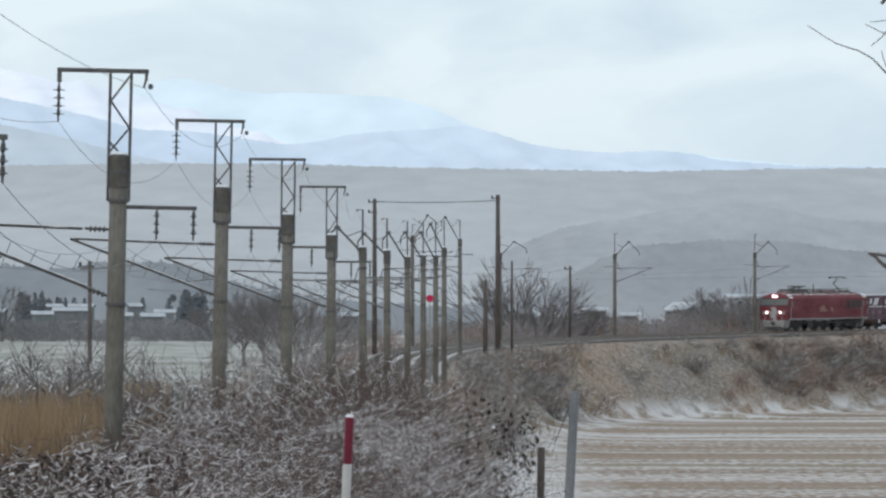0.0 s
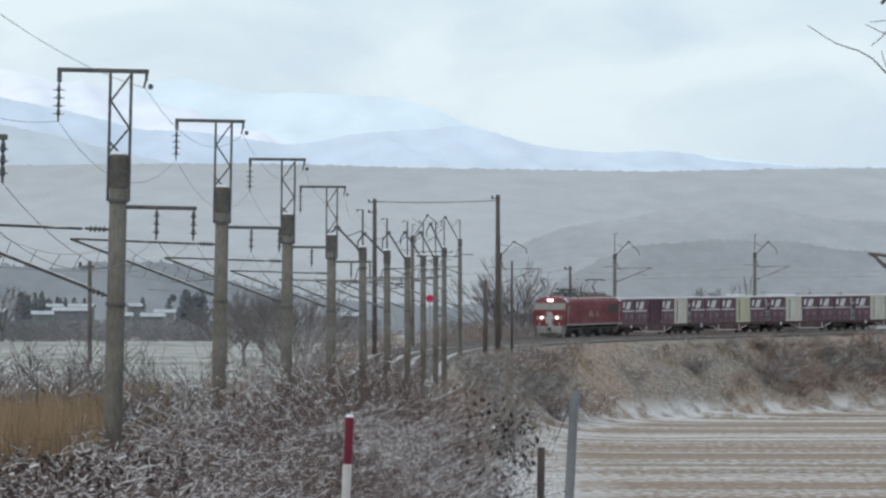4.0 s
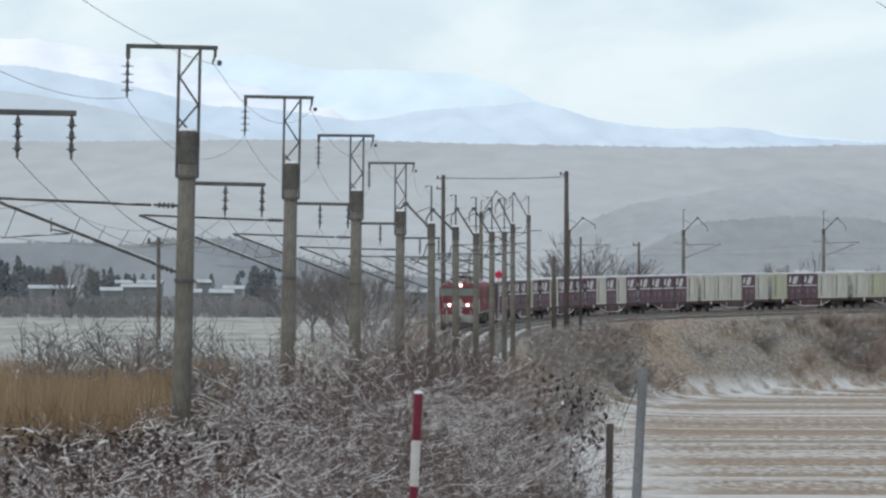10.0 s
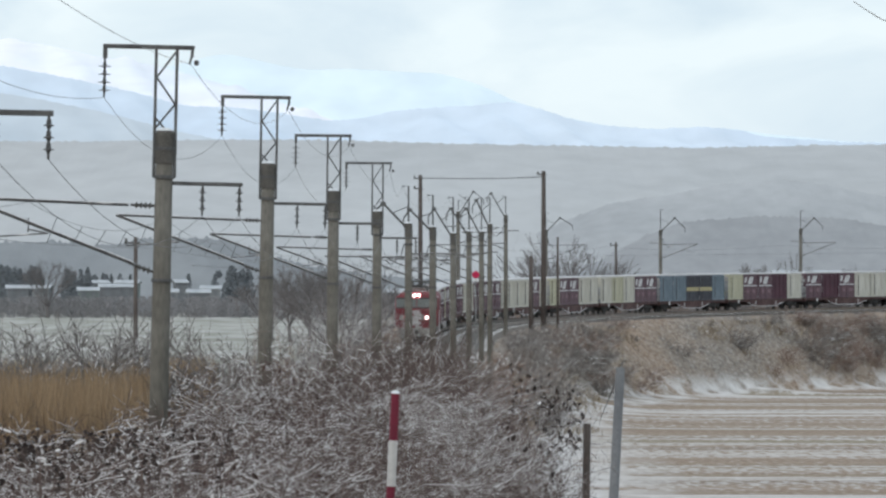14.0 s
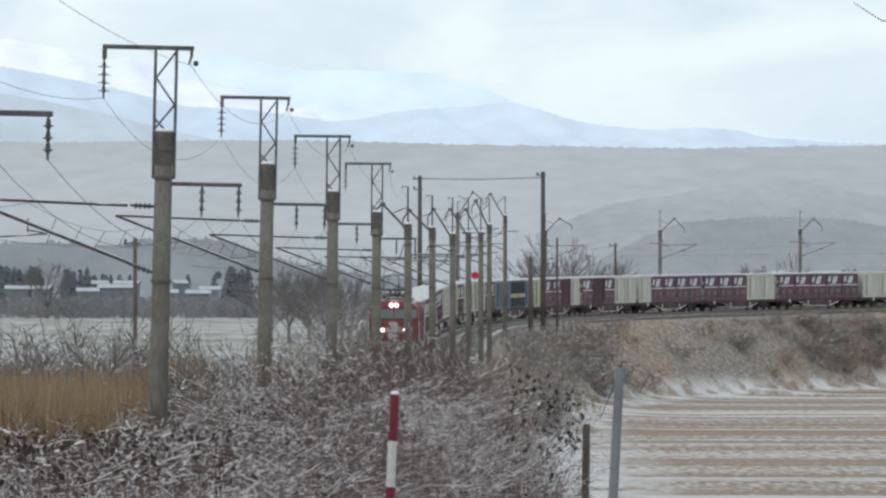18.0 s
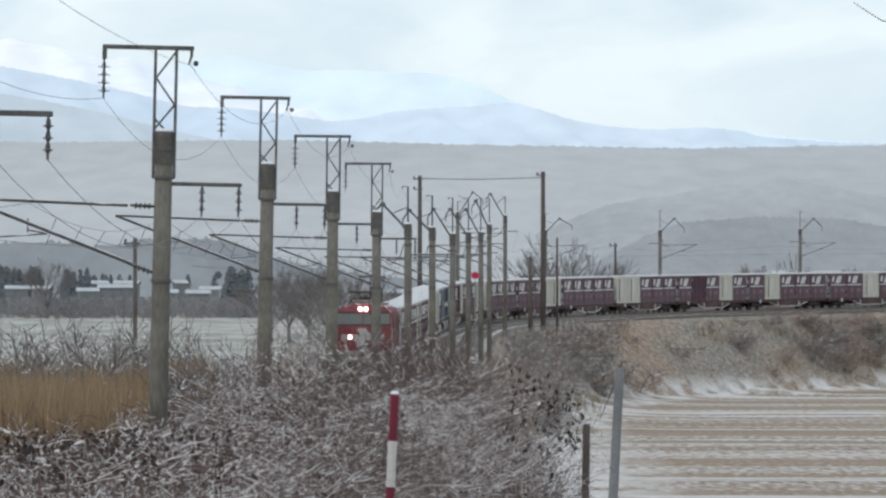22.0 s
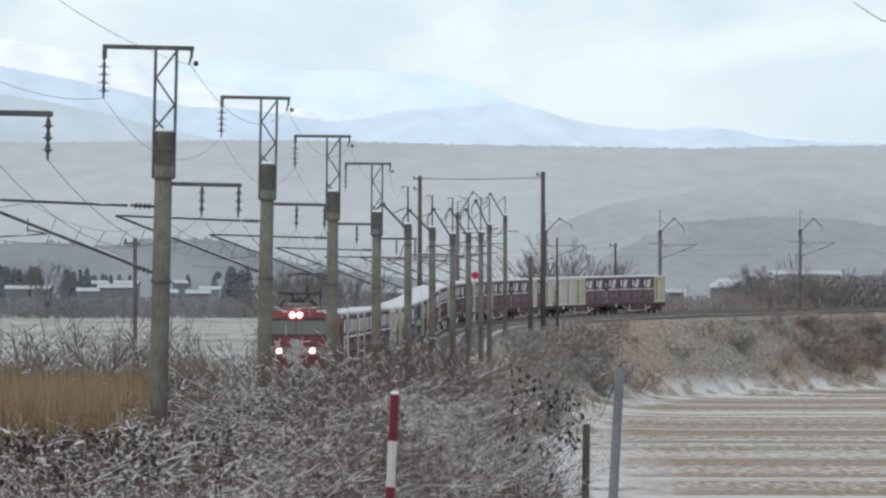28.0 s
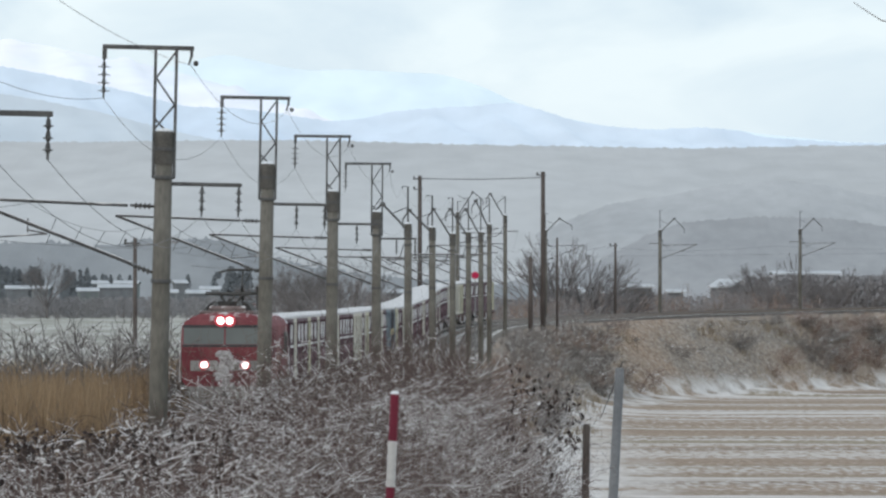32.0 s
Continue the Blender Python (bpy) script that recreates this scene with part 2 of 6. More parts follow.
def wobble(x, y, size, seed=0.0):
    """Cheap smooth unevenness from a few waves."""
    a, b = x / size + seed, y / size - seed
    return (np.sin(a * 1.3 + 1.7 * np.sin(b * 0.8)) + np.sin(b * 1.7 + 1.1 * np.sin(a * 1.9 + 2)) + np.sin((a + b) * 2.3 + 1.3)) / 3


def ground_height(x, y):
    x, y = np.atleast_1d(x).astype(float), np.atleast_1d(y).astype(float)
    s, q = nearest(x, y)
    zr = np.interp(s, LINE_S, LINE_Z) - 0.75
    zr = zr + 0.33 * smoothstep(5.2, 6.2, q) * smoothstep(330, 260, s)
    out = np.maximum(np.maximum(q - CREST_RIGHT, CREST_LEFT - q), 0)
    out = out + wobble(x, y, 6) * 0.5 * smoothstep(0.3, 3, out)
    drop = out / np.where(q > 0, np.interp(s, [150, 270], [1.0, 0.6]), 1.55)
    rough = smoothstep(0.5, 3, out) * (0.25 * wobble(x, y, 3.1) + 0.35 * wobble(x, y, 9, 2))
    reach = np.interp(s, [40, 110, 190, 280], [0.5, 2.3, 2.2, 0.3])
    apron = reach * np.exp(-np.maximum(q - np.where(s < 60, 6.7 + zr, 10.2), 0) / np.where(s < 60, 3.5, 2.6)) * (q > 0)
    apron = apron * smoothstep(-0.9, 0.3, wobble(x, y, 11, 5) + 0.3)
    z = np.maximum(zr - drop + rough * (zr - drop > 0.5), apron)
    # the plain: low swells, a little higher and further away to the left
    plain = 0.06 * wobble(x, y, 17, 1)
    # a bank on which the camera stands, falling to the line
    bank = 9.0 - 0.025 * np.maximum(y, 0) - np.maximum(x - 1.2 - 0.012 * y, 0) / 1.4 - np.maximum(-3.5 - x, 0) / 2.0 + 0.15 * wobble(x, y, 4)
    bank = np.where(y > 170, bank - (y - 170) * 0.12, bank)
    # a low overgrown bench left of the line
    bench = 4.6 - np.maximum(-34 - x, 0) / 6 - np.maximum(y - 380, 0) / 18 + 0.25 * wobble(x, y, 7, 4)
    bench = np.where(x < -3, bench, -5)
    bench = np.where(y > 60, bench, -5)
    return np.maximum(np.maximum(np.maximum(z, plain), bank), bench)


def ground_at(x, y):
    return float(ground_height(x, y)[0])


# ---- ground ----
def ground_material():
    m = bpy.data.materials.new("winter_ground")
    m.use_nodes = True
    n, l = m.node_tree.nodes, m.node_tree.links
    b = n["Principled BSDF"]
    b.inputs["Roughness"].default_value = 0.95
    b.inputs["Specular IOR Level"].default_value = 0.1
    geo, sep, nsep = n.new("ShaderNodeNewGeometry"), n.new("ShaderNodeSeparateXYZ"), n.new("ShaderNodeSeparateXYZ")
    l.new(geo.outputs["Position"], sep.inputs[0])
    l.new(geo.outputs["Normal"], nsep.inputs[0])

    def noise_of(scale, stretch=(1, 1, 1), detail=4.0, rot=0.0):
        mp, t = n.new("ShaderNodeMapping"), n.new("ShaderNodeTexNoise")
        mp.inputs["Scale"].default_value, mp.inputs["Rotation"].default_value = stretch, (0, 0, rot)
        l.new(geo.outputs["Position"], mp.inputs[0])
        t.inputs["Scale"].default_value, t.inputs["Detail"].default_value = scale, detail
        l.new(mp.outputs[0], t.inputs["Vector"])
        return t.outputs["Fac"]

    def ramp_of(fac, *stops):
        r = n.new("ShaderNodeValToRGB")
        while len(r.color_ramp.elements) < len(stops):
            r.color_ramp.elements.new(0.5)
        for e, (p, c) in zip(r.color_ramp.elements, stops):
            e.position, e.color = p, (*c, 1)
        l.new(fac, r.inputs[0])
        return r.outputs[0]

    def mixed(fac, a, c):
        x = n.new("ShaderNodeMix")
        x.data_type = "RGBA"
        if isinstance(fac, float):
            x.inputs["Factor"].default_value = fac
        else:
            l.new(fac, x.inputs["Factor"])
        l.new(a, x.inputs["A"])
        l.new(c, x.inputs["B"])
        return x.outputs["Result"]

    def ranged(v, a, c, lo=0.0, hi=1.0):
        r = n.new("ShaderNodeMapRange")
        r.inputs["From Min"].default_value, r.inputs["From Max"].default_value = a, c
        r.inputs["To Min"].default_value, r.inputs["To Max"].default_value = lo, hi
        l.new(v, r.inputs["Value"])
        return r.outputs[0]

    # harvested field: tan stubble rows with snow lying in the furrows
    soil = ramp_of(noise_of(0.045, (0.03, 1, 1)), (0.35, (0.22, 0.16, 0.122)), (0.46, (0.33, 0.25, 0.185)), (0.54, (0.285, 0.20, 0.145)), (0.66, (0.27, 0.235, 0.165)))
    snow = ramp_of(noise_of(0.3), (0.3, (0.57, 0.53, 0.51)), (0.7, (0.70, 0.67, 0.655)))
    rows = noise_of(0.062, (0.008, 1, 1), 5.0, 0.012)
    clods = noise_of(2.2, (0.8, 0.12, 1), 6.0)
    both = n.new("ShaderNodeMath")
    both.operation = "MULTIPLY_ADD"
    both.inputs[1].default_value = 0.85
    l.new(clods, both.inputs[0])
    l.new(rows, both.inputs[2])
    off, size = n.new("ShaderNodeMath"), n.new("ShaderNodeMath")
    off.operation, size.operation = "SUBTRACT", "ABSOLUTE"
    off.inputs[1].default_value = 0.5
    l.new(noise_of(0.034, (0.012, 1, 1), 3.5, 0.010), off.inputs[0])
    l.new(off.outputs[0], size.inputs[0])
    # snow that lies along the ridges left by the harvester
    lines = ranged(size.outputs[0], 0.008, 0.026, 0.95, 0.0)
    crumbs = ramp_of(noise_of(3.5, (0.7, 0.16, 1), 8.0), (0.36, (0.13, 0.10, 0.08)), (0.52, (0.285, 0.22, 0.175)), (0.66, (0.53, 0.475, 0.43)))
    soil = mixed(0.30, soil, crumbs)
    field = mixed(ranged(both.outputs[0], 0.94, 1.09, 0.0, 0.64), soil, snow)
    broken = n.new("ShaderNodeMath")
    broken.operation = "MULTIPLY"
    l.new(lines, broken.inputs[0])
    l.new(ranged(noise_of(0.5, (0.12, 0.25, 1), 7.0), 0.40, 0.54, 0.25, 1.0), broken.inputs[1])
    field = mixed(broken.outputs[0], field, snow)
    # snow that lies longer on the field's edge below the line
    lee, lee_cut = n.new("ShaderNodeMath"), n.new("ShaderNodeMath")
    lee.operation, lee_cut.operation = "MULTIPLY", "MULTIPLY"
    l.new(ranged(sep.outputs["X"], 7.2, 14, 1.0, 0.0), lee.inputs[0])
    l.new(ranged(noise_of(0.8, (0.6, 0.12, 1), 7.0), 0.33, 0.50), lee.inputs[1])
    l.new(lee.outputs[0], lee_cut.inputs[0])
    l.new(ranged(sep.outputs["X"], -2, 2), lee_cut.inputs[1])
    field = mixed(lee_cut.outputs[0], field, snow)
    # winter grass under thin snow on the far side of the line
    sward = ramp_of(noise_of(0.02, (0.5, 0.1, 1), 5.0), (0.35, (0.275, 0.268, 0.23)), (0.65, (0.37, 0.355, 0.32)))
    sward = mixed(ranged(noise_of(0.11, (1, 0.10, 1), 8.0), 0.42, 0.68, 0.0, 0.55), sward, snow)
    field = mixed(ranged(sep.outputs["X"], -8, -20), field, sward)
    # banks: dead grass, brown litter and patches of snow
    grass = ramp_of(noise_of(0.09, (1, 0.5, 1.4), 6.0), (0.3, (0.175, 0.15, 0.128)), (0.44, (0.235, 0.192, 0.158)), (0.54, (0.28, 0.205, 0.15)), (0.68, (0.34, 0.215, 0.135)))
    litter = ramp_of(noise_of(1.6, (1, 0.5, 1.5), 9.0), (0.36, (0.10, 0.085, 0.075)), (0.60, (0.33, 0.28, 0.235)))
    grass = mixed(0.42, grass, litter)
    patch = noise_of(3.6, (0.7, 0.4, 1.3), 10.0)
    bank = mixed(ranged(patch, 0.48, 0.68, 0.0, 0.34), grass, snow)
    flat = ranged(nsep.outputs["Z"], 0.93, 0.985)
    low = ranged(sep.outputs["Z"], 0.25, 0.9, 1.0, 0.0)
    both2 = n.new("ShaderNodeMath")
    both2.operation = "MULTIPLY"
    l.new(flat, both2.inputs[0])
    l.new(low, both2.inputs[1])
    toe = n.new("ShaderNodeMath")
    toe.operation = "MULTIPLY"
    l.new(ranged(sep.outputs["Z"], 0.10, 0.22), toe.inputs[0])
    edge = n.new("ShaderNodeMath")
    edge.operation = "MAXIMUM"
    l.new(ranged(sep.outputs["Z"], 0.9, 2.3, 1.0, 0.0), edge.inputs[0])
    shelf = n.new("ShaderNodeMath")
    shelf.operation = "MULTIPLY"
    l.new(ranged(nsep.outputs["Z"], 0.80, 0.90), shelf.inputs[0])
    l.new(ranged(sep.outputs["Z"], 2.5, 3.1, 1.0, 0.0), shelf.inputs[1])
    l.new(shelf.outputs[0], edge.inputs[1])
    l.new(edge.outputs[0], toe.inputs[1])
    drift = n.new("ShaderNodeMath")
    drift.operation = "MULTIPLY"
    l.new(toe.outputs[0], drift.inputs[0])
    l.new(ranged(noise_of(0.45, (1, 0.4, 1), 6.0), 0.42, 0.60, 0.0, 0.85), drift.inputs[1])
    colour = mixed(drift.outputs[0], mixed(both2.outputs[0], bank, field), snow)
    l.new(colour, b.inputs["Base Color"])
    bp = n.new("ShaderNodeBump")
    bp.inputs["Strength"].default_value, bp.inputs["Distance"].default_value = 0.5, 0.15
    l.new(clods, bp.inputs["Height"])
    l.new(bp.outputs[0], b.inputs["Normal"])
    return m


GROUND = ground_material()


def grid_lines(pieces):
    out = []
    for a, b, step in pieces:
        out += list(np.arange(a, b, step))
    return np.array(out + [pieces[-1][1]])


gx = grid_lines([(-2400, -400, 200), (-400, -120, 35), (-120, -50, 5), (-50, -16, 1.6), (-16, 40, 0.9), (40, 100, 1.8), (100, 330, 8),
                 (330, 2400, 230)])
gy = grid_lines([(-300, -20, 40), (-20, 340, 3.0), (340, 700, 3.0), (700, 900, 2.2), (900, 1200, 8), (1200, 4990, 190)])
GX, GY = np.meshgrid(gx, gy)
GZ = ground_height(GX.ravel(), GY.ravel())
me = bpy.data.meshes.new("ground")
nx = len(gx)
me.from_pydata(np.column_stack([GX.ravel(), GY.ravel(), GZ]).tolist(), [],
               [(j * nx + i, j * nx + i + 1, (j + 1) * nx + i + 1, (j + 1) * nx + i) for j in range(len(gy) - 1) for i in range(nx - 1)])
me.materials.append(GROUND)
me.polygons.foreach_set("use_smooth", [True] * len(me.polygons))
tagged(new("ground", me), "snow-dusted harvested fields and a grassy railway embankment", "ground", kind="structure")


# ---- track ----
def ribbon(name, section, mat, s0, s1, step, label, category, kind="structure"):
    g = Geo()
    rings = []
    for s in np.arange(s0, s1 + 0.01, step):
        rings.append([on_line(s, side, up) for side, up in section])
    g.loft(rings)
    ob = part(name, g, mat, None, label)
    return tagged(ob, label, category, kind=kind)


for centre in (0.0, 4.0):
    ribbon("ballast", [(centre + a, b) for a, b in ((-2.0, -0.8), (2.0, -0.8), (1.5, -0.24), (-1.5, -0.24))], BALLAST, -500, 620, 4,
           "grey-brown stone ballast bed dusted with snow", "ballast")
    track = thing("railway_track", Matrix(), "narrow-gauge steel rails on concrete sleepers", "track", "tracks", "structure")
    for side in (-0.53, 0.53):
        g = Geo()
        g.loft([[on_line(s, centre + side + a, b) for a, b in ((-0.06, -0.16), (0.06, -0.16), (0.035, 0), (-0.035, 0))]
                for s in np.arange(-500, 621, 4.0)])
        part("rail", g, RAIL, track)
    g = Geo()
    for s in np.arange(-120, 600, 0.66):
        a, b = on_line(s, centre - 1.0, -0.2), on_line(s, centre + 1.0, -0.2)
        d = (b - a).normalized()
        w = Vector((-d.y, d.x, 0)) * 0.11
        g.loft([[a - w - Vector((0, 0, .1)), a + w - Vector((0, 0, .1)), a + w, a - w],
                [b - w - Vector((0, 0, .1)), b + w - Vector((0, 0, .1)), b + w, b - w]])
    part("sleepers", g, SLEEPER, track)["kind"] = "stuff"


TROUGH = material("trough_concrete", (0.11, 0.098, 0.09), (0.18, 0.16, 0.145), 1.5, 0.9, snow=0.68, fine=0.2, object_space=False)
ribbon("cable_trough", [(5.72, -0.8), (6.04, -0.8), (6.02, -0.2), (5.74, -0.2)], TROUGH, -500, 95, 4, "snow-covered concrete cable trough along the track", "cable trough")

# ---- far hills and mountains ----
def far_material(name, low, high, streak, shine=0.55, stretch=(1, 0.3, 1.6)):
    """Backdrop of frosted forest or snow kilometres away; its colour and glow imitate mist."""
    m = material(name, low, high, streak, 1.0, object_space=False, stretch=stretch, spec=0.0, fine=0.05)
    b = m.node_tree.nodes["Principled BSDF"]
    # self-glow in the base colour stands in for light scattered by mist
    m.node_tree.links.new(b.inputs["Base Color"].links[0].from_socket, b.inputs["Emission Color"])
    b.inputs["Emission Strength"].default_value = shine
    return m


def ridge(name, d, crest, foot, depth, mat, label, jag=0.0, jag_size=6.0, gully=0.0, seed=1):
    """A long slope with a crest line given by a few heights in the settled view."""
    rng = random.Random(seed)
    px = np.arange(crest[0][0], crest[-1][0] + 1, 5.0)
    cy = np.interp(px, [a for a, _ in crest], [b for _, b in crest])
    k = np.ones(9) / 9
    cy = np.convolve(np.pad(cy, 4, mode="edge"), k, mode="valid")
    rows = 26
    g = Geo()
    for j in range(rows + 1):
        u = j / rows
        for i, (p, y) in enumerate(zip(px, cy)):
            dd = d - depth * (1 - u) + gully * wobble(np.array(p), np.array(u * 300), 55, seed).item() * math.sin(math.pi * u)
            top = height(y, d) + (jag * (rng.random() ** 2) if j == rows else 0)
            bottom = foot
            z = bottom + (top - bottom) * (u ** 0.85)
            if 0 < j < rows:
                z += gully * 0.12 * wobble(np.array(p), np.array(u * 420), 38, seed + 3).item() + (rng.random() - 0.5) * jag * 0.5
            g.v.append(Vector(((p - 784) / F * d, dd, z)))
    n = len(px)
    g.f = [(j * n + i, j * n + i + 1, (j + 1) * n + i + 1, (j + 1) * n + i) for j in range(rows) for i in range(n - 1)]
    ob = part(name, g, mat, None, label, smooth=True)
    return tagged(ob, label, "mountain" if "mountain" in name else "hill", kind="structure")


# haze and cloud veil are mixed into these pale, bluish tones
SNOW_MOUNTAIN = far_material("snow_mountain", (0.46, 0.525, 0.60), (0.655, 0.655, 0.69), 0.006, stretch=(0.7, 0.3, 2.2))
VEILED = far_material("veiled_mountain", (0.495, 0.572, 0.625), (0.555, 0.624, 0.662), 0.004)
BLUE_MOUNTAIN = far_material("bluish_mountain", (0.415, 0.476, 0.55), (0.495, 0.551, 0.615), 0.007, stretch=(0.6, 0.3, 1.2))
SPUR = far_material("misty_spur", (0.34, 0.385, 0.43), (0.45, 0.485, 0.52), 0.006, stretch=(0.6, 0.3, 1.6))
FROST_HAZE_FOREST = far_material("frosted_hazy_forest", (0.292, 0.302, 0.312), (0.328, 0.338, 0.347), 0.006)
FROST_HAZE_FOREST_NEAR = far_material("frosted_hazy_near_forest", (0.240, 0.250, 0.262), (0.298, 0.308, 0.319), 0.016)
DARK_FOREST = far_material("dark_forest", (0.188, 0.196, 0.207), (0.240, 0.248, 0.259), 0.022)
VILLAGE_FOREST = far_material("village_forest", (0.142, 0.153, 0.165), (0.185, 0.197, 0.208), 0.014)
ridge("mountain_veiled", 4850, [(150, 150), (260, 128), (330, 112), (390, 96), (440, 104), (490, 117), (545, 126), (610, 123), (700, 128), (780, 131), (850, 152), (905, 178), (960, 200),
                                (1060, 222), (1200, 236), (1290, 228), (1350, 238), (1500, 252), (2500, 262)], 0, 300, VEILED, "high mountain, cloud veil put in as pale colour", gully=20, seed=4)
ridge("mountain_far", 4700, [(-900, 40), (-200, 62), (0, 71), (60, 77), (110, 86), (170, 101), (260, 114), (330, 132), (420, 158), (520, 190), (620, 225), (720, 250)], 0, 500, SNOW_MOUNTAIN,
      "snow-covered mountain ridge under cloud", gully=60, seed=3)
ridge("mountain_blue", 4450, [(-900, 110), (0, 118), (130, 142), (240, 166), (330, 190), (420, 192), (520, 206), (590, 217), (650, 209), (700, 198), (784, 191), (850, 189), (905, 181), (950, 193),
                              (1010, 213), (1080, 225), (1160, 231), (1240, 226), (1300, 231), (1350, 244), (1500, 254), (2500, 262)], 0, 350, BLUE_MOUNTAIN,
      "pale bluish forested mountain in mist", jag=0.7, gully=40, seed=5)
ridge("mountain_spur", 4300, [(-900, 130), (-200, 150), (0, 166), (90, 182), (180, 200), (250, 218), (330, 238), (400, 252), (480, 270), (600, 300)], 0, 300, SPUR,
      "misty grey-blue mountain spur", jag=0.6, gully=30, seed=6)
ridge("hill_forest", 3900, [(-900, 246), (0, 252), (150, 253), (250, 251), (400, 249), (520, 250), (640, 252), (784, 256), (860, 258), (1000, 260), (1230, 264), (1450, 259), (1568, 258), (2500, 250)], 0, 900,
      FROST_HAZE_FOREST, "long hill of frosted bare forest, haze in its colour", jag=0.9, gully=8, seed=7)
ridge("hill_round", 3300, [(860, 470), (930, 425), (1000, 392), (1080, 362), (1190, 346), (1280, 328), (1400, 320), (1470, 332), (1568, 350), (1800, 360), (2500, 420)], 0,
      300, FROST_HAZE_FOREST_NEAR, "rounded snowy forest hill, haze in its colour", jag=0.8, gully=6, seed=9)
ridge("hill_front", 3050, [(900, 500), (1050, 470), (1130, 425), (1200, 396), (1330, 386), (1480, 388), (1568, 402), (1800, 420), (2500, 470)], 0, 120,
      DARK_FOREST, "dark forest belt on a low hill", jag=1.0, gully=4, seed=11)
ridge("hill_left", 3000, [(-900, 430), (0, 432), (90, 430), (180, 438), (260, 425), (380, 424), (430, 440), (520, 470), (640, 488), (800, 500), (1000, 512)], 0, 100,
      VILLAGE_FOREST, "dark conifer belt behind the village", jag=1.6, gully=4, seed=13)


# ---- overhead line ----
def insulator(parent, top, length, discs, r=0.075):
    """A hanging string of porcelain discs."""
    g = Geo().tube(top, Vector(top) - Vector((0, 0, length)), 0.022, n=6)
    prof_step = length * 0.8 / discs
    for i in range(discs):
        z = -length * 0.12 - prof_step * i
        g.lathe(Vector(top) + Vector((0, 0, z - prof_step * 0.75)), [(0, 0.03), (0.03, 0.035), (0.035, r), (0.05, r * 0.95), (0.055, 0.04), (prof_step * 0.8, 0.03)], 10)
    return part("insulator_string", g, PORCELAIN, parent, "dark porcelain discs", smooth=False)


def lean_pose(base, lean):
    return Matrix.Translation(base) @ Matrix.Rotation(radians(lean), 4, "Y")


def shaft(parent, h, r=0.185, top_band=True):
    part("shaft", Geo().lathe((0, 0, -1.2), [(0, r * 1.12), (1.2, r * 1.1), (h * 0.5 + 1.2, r * 1.02), (h + 1.2, r * 0.93)], 14), CONCRETE, parent, smooth=True)
    if top_band:
        part("top_cap", Geo().lathe((0, 0, h - 0.62), [(0, r * 0.99), (0.0, r * 1.04), (0.6, r * 1.02), (0.66, r * 0.9)], 14), CONCRETE_DARK, parent,
             "dark weathered head of the shaft")
        part("snow_cap", Geo().lathe((0, 0, h + 0.04), [(0, r * 0.9), (0.03, r * 0.85), (0.06, r * 0.3)], 10), SNOW, parent)
    for z in (h - 0.35, h - 0.92, h - 3.0):
        part("clamp_band", Geo().lathe((0, 0, z), [(0, r * 1.0), (0, r * 1.13), (0.07, r * 1.13), (0.07, r * 1.0)], 14), STEEL, parent)


def cantilever(parent, z, hand, reach=3.9):
    """Bracket that carries the contact wire; hand -1 reaches left."""
    h = hand
    c = part("cantilever", Geo().tube((h * 0.7, 0, z + 1.59), (h * reach, 0, z + 1.66), 0.034, n=8), STEEL_SNOW, parent)
    part("diagonal_tube", Geo().tube((h * 0.6, 0, z + 0.42), (h * reach * 1.02, 0, z + 1.66), 0.038, n=8), STEEL_SNOW, c)
    for z0, z1 in ((1.58, 1.59), (0.25, 0.42)):
        g = Geo().tube((h * 0.17, 0, z + z0 - 0.0), (h * 0.66, 0, z + z1), 0.03, n=6)
        for k in range(4):
            x = 0.26 + 0.09 * k
            g.lathe((h * x, 0, z + z0 + (z1 - z0) * (x - 0.17) / 0.5), [(-0.02, 0.03), (0, 0.07), (0.03, 0.05), (0.04, 0.03)], 8, (h, 0, 0.1))
        part("rod_insulator", g, PORCELAIN, c, "ribbed porcelain rod")
    part("steady_arm", Geo().pipe([(h * (reach - 1.2), 0, z + 1.05), (h * (reach - 1.6), 0, z + 0.98), (h * (reach - 0.2), 0, z + 0.86)], 0.018, 6), STEEL_SNOW, c)
    part("hanger_rod", Geo().tube((h * (reach - 1.2), 0, z + 1.28), (h * (reach - 1.2), 0, z + 1.0), 0.015, n=5), STEEL_SNOW, c)
    return c


WIRE_ENDS = {"feeder": [], "earth": [], "inner": [], "outer": [], "tip": [], "messenger": [], "contact": []}


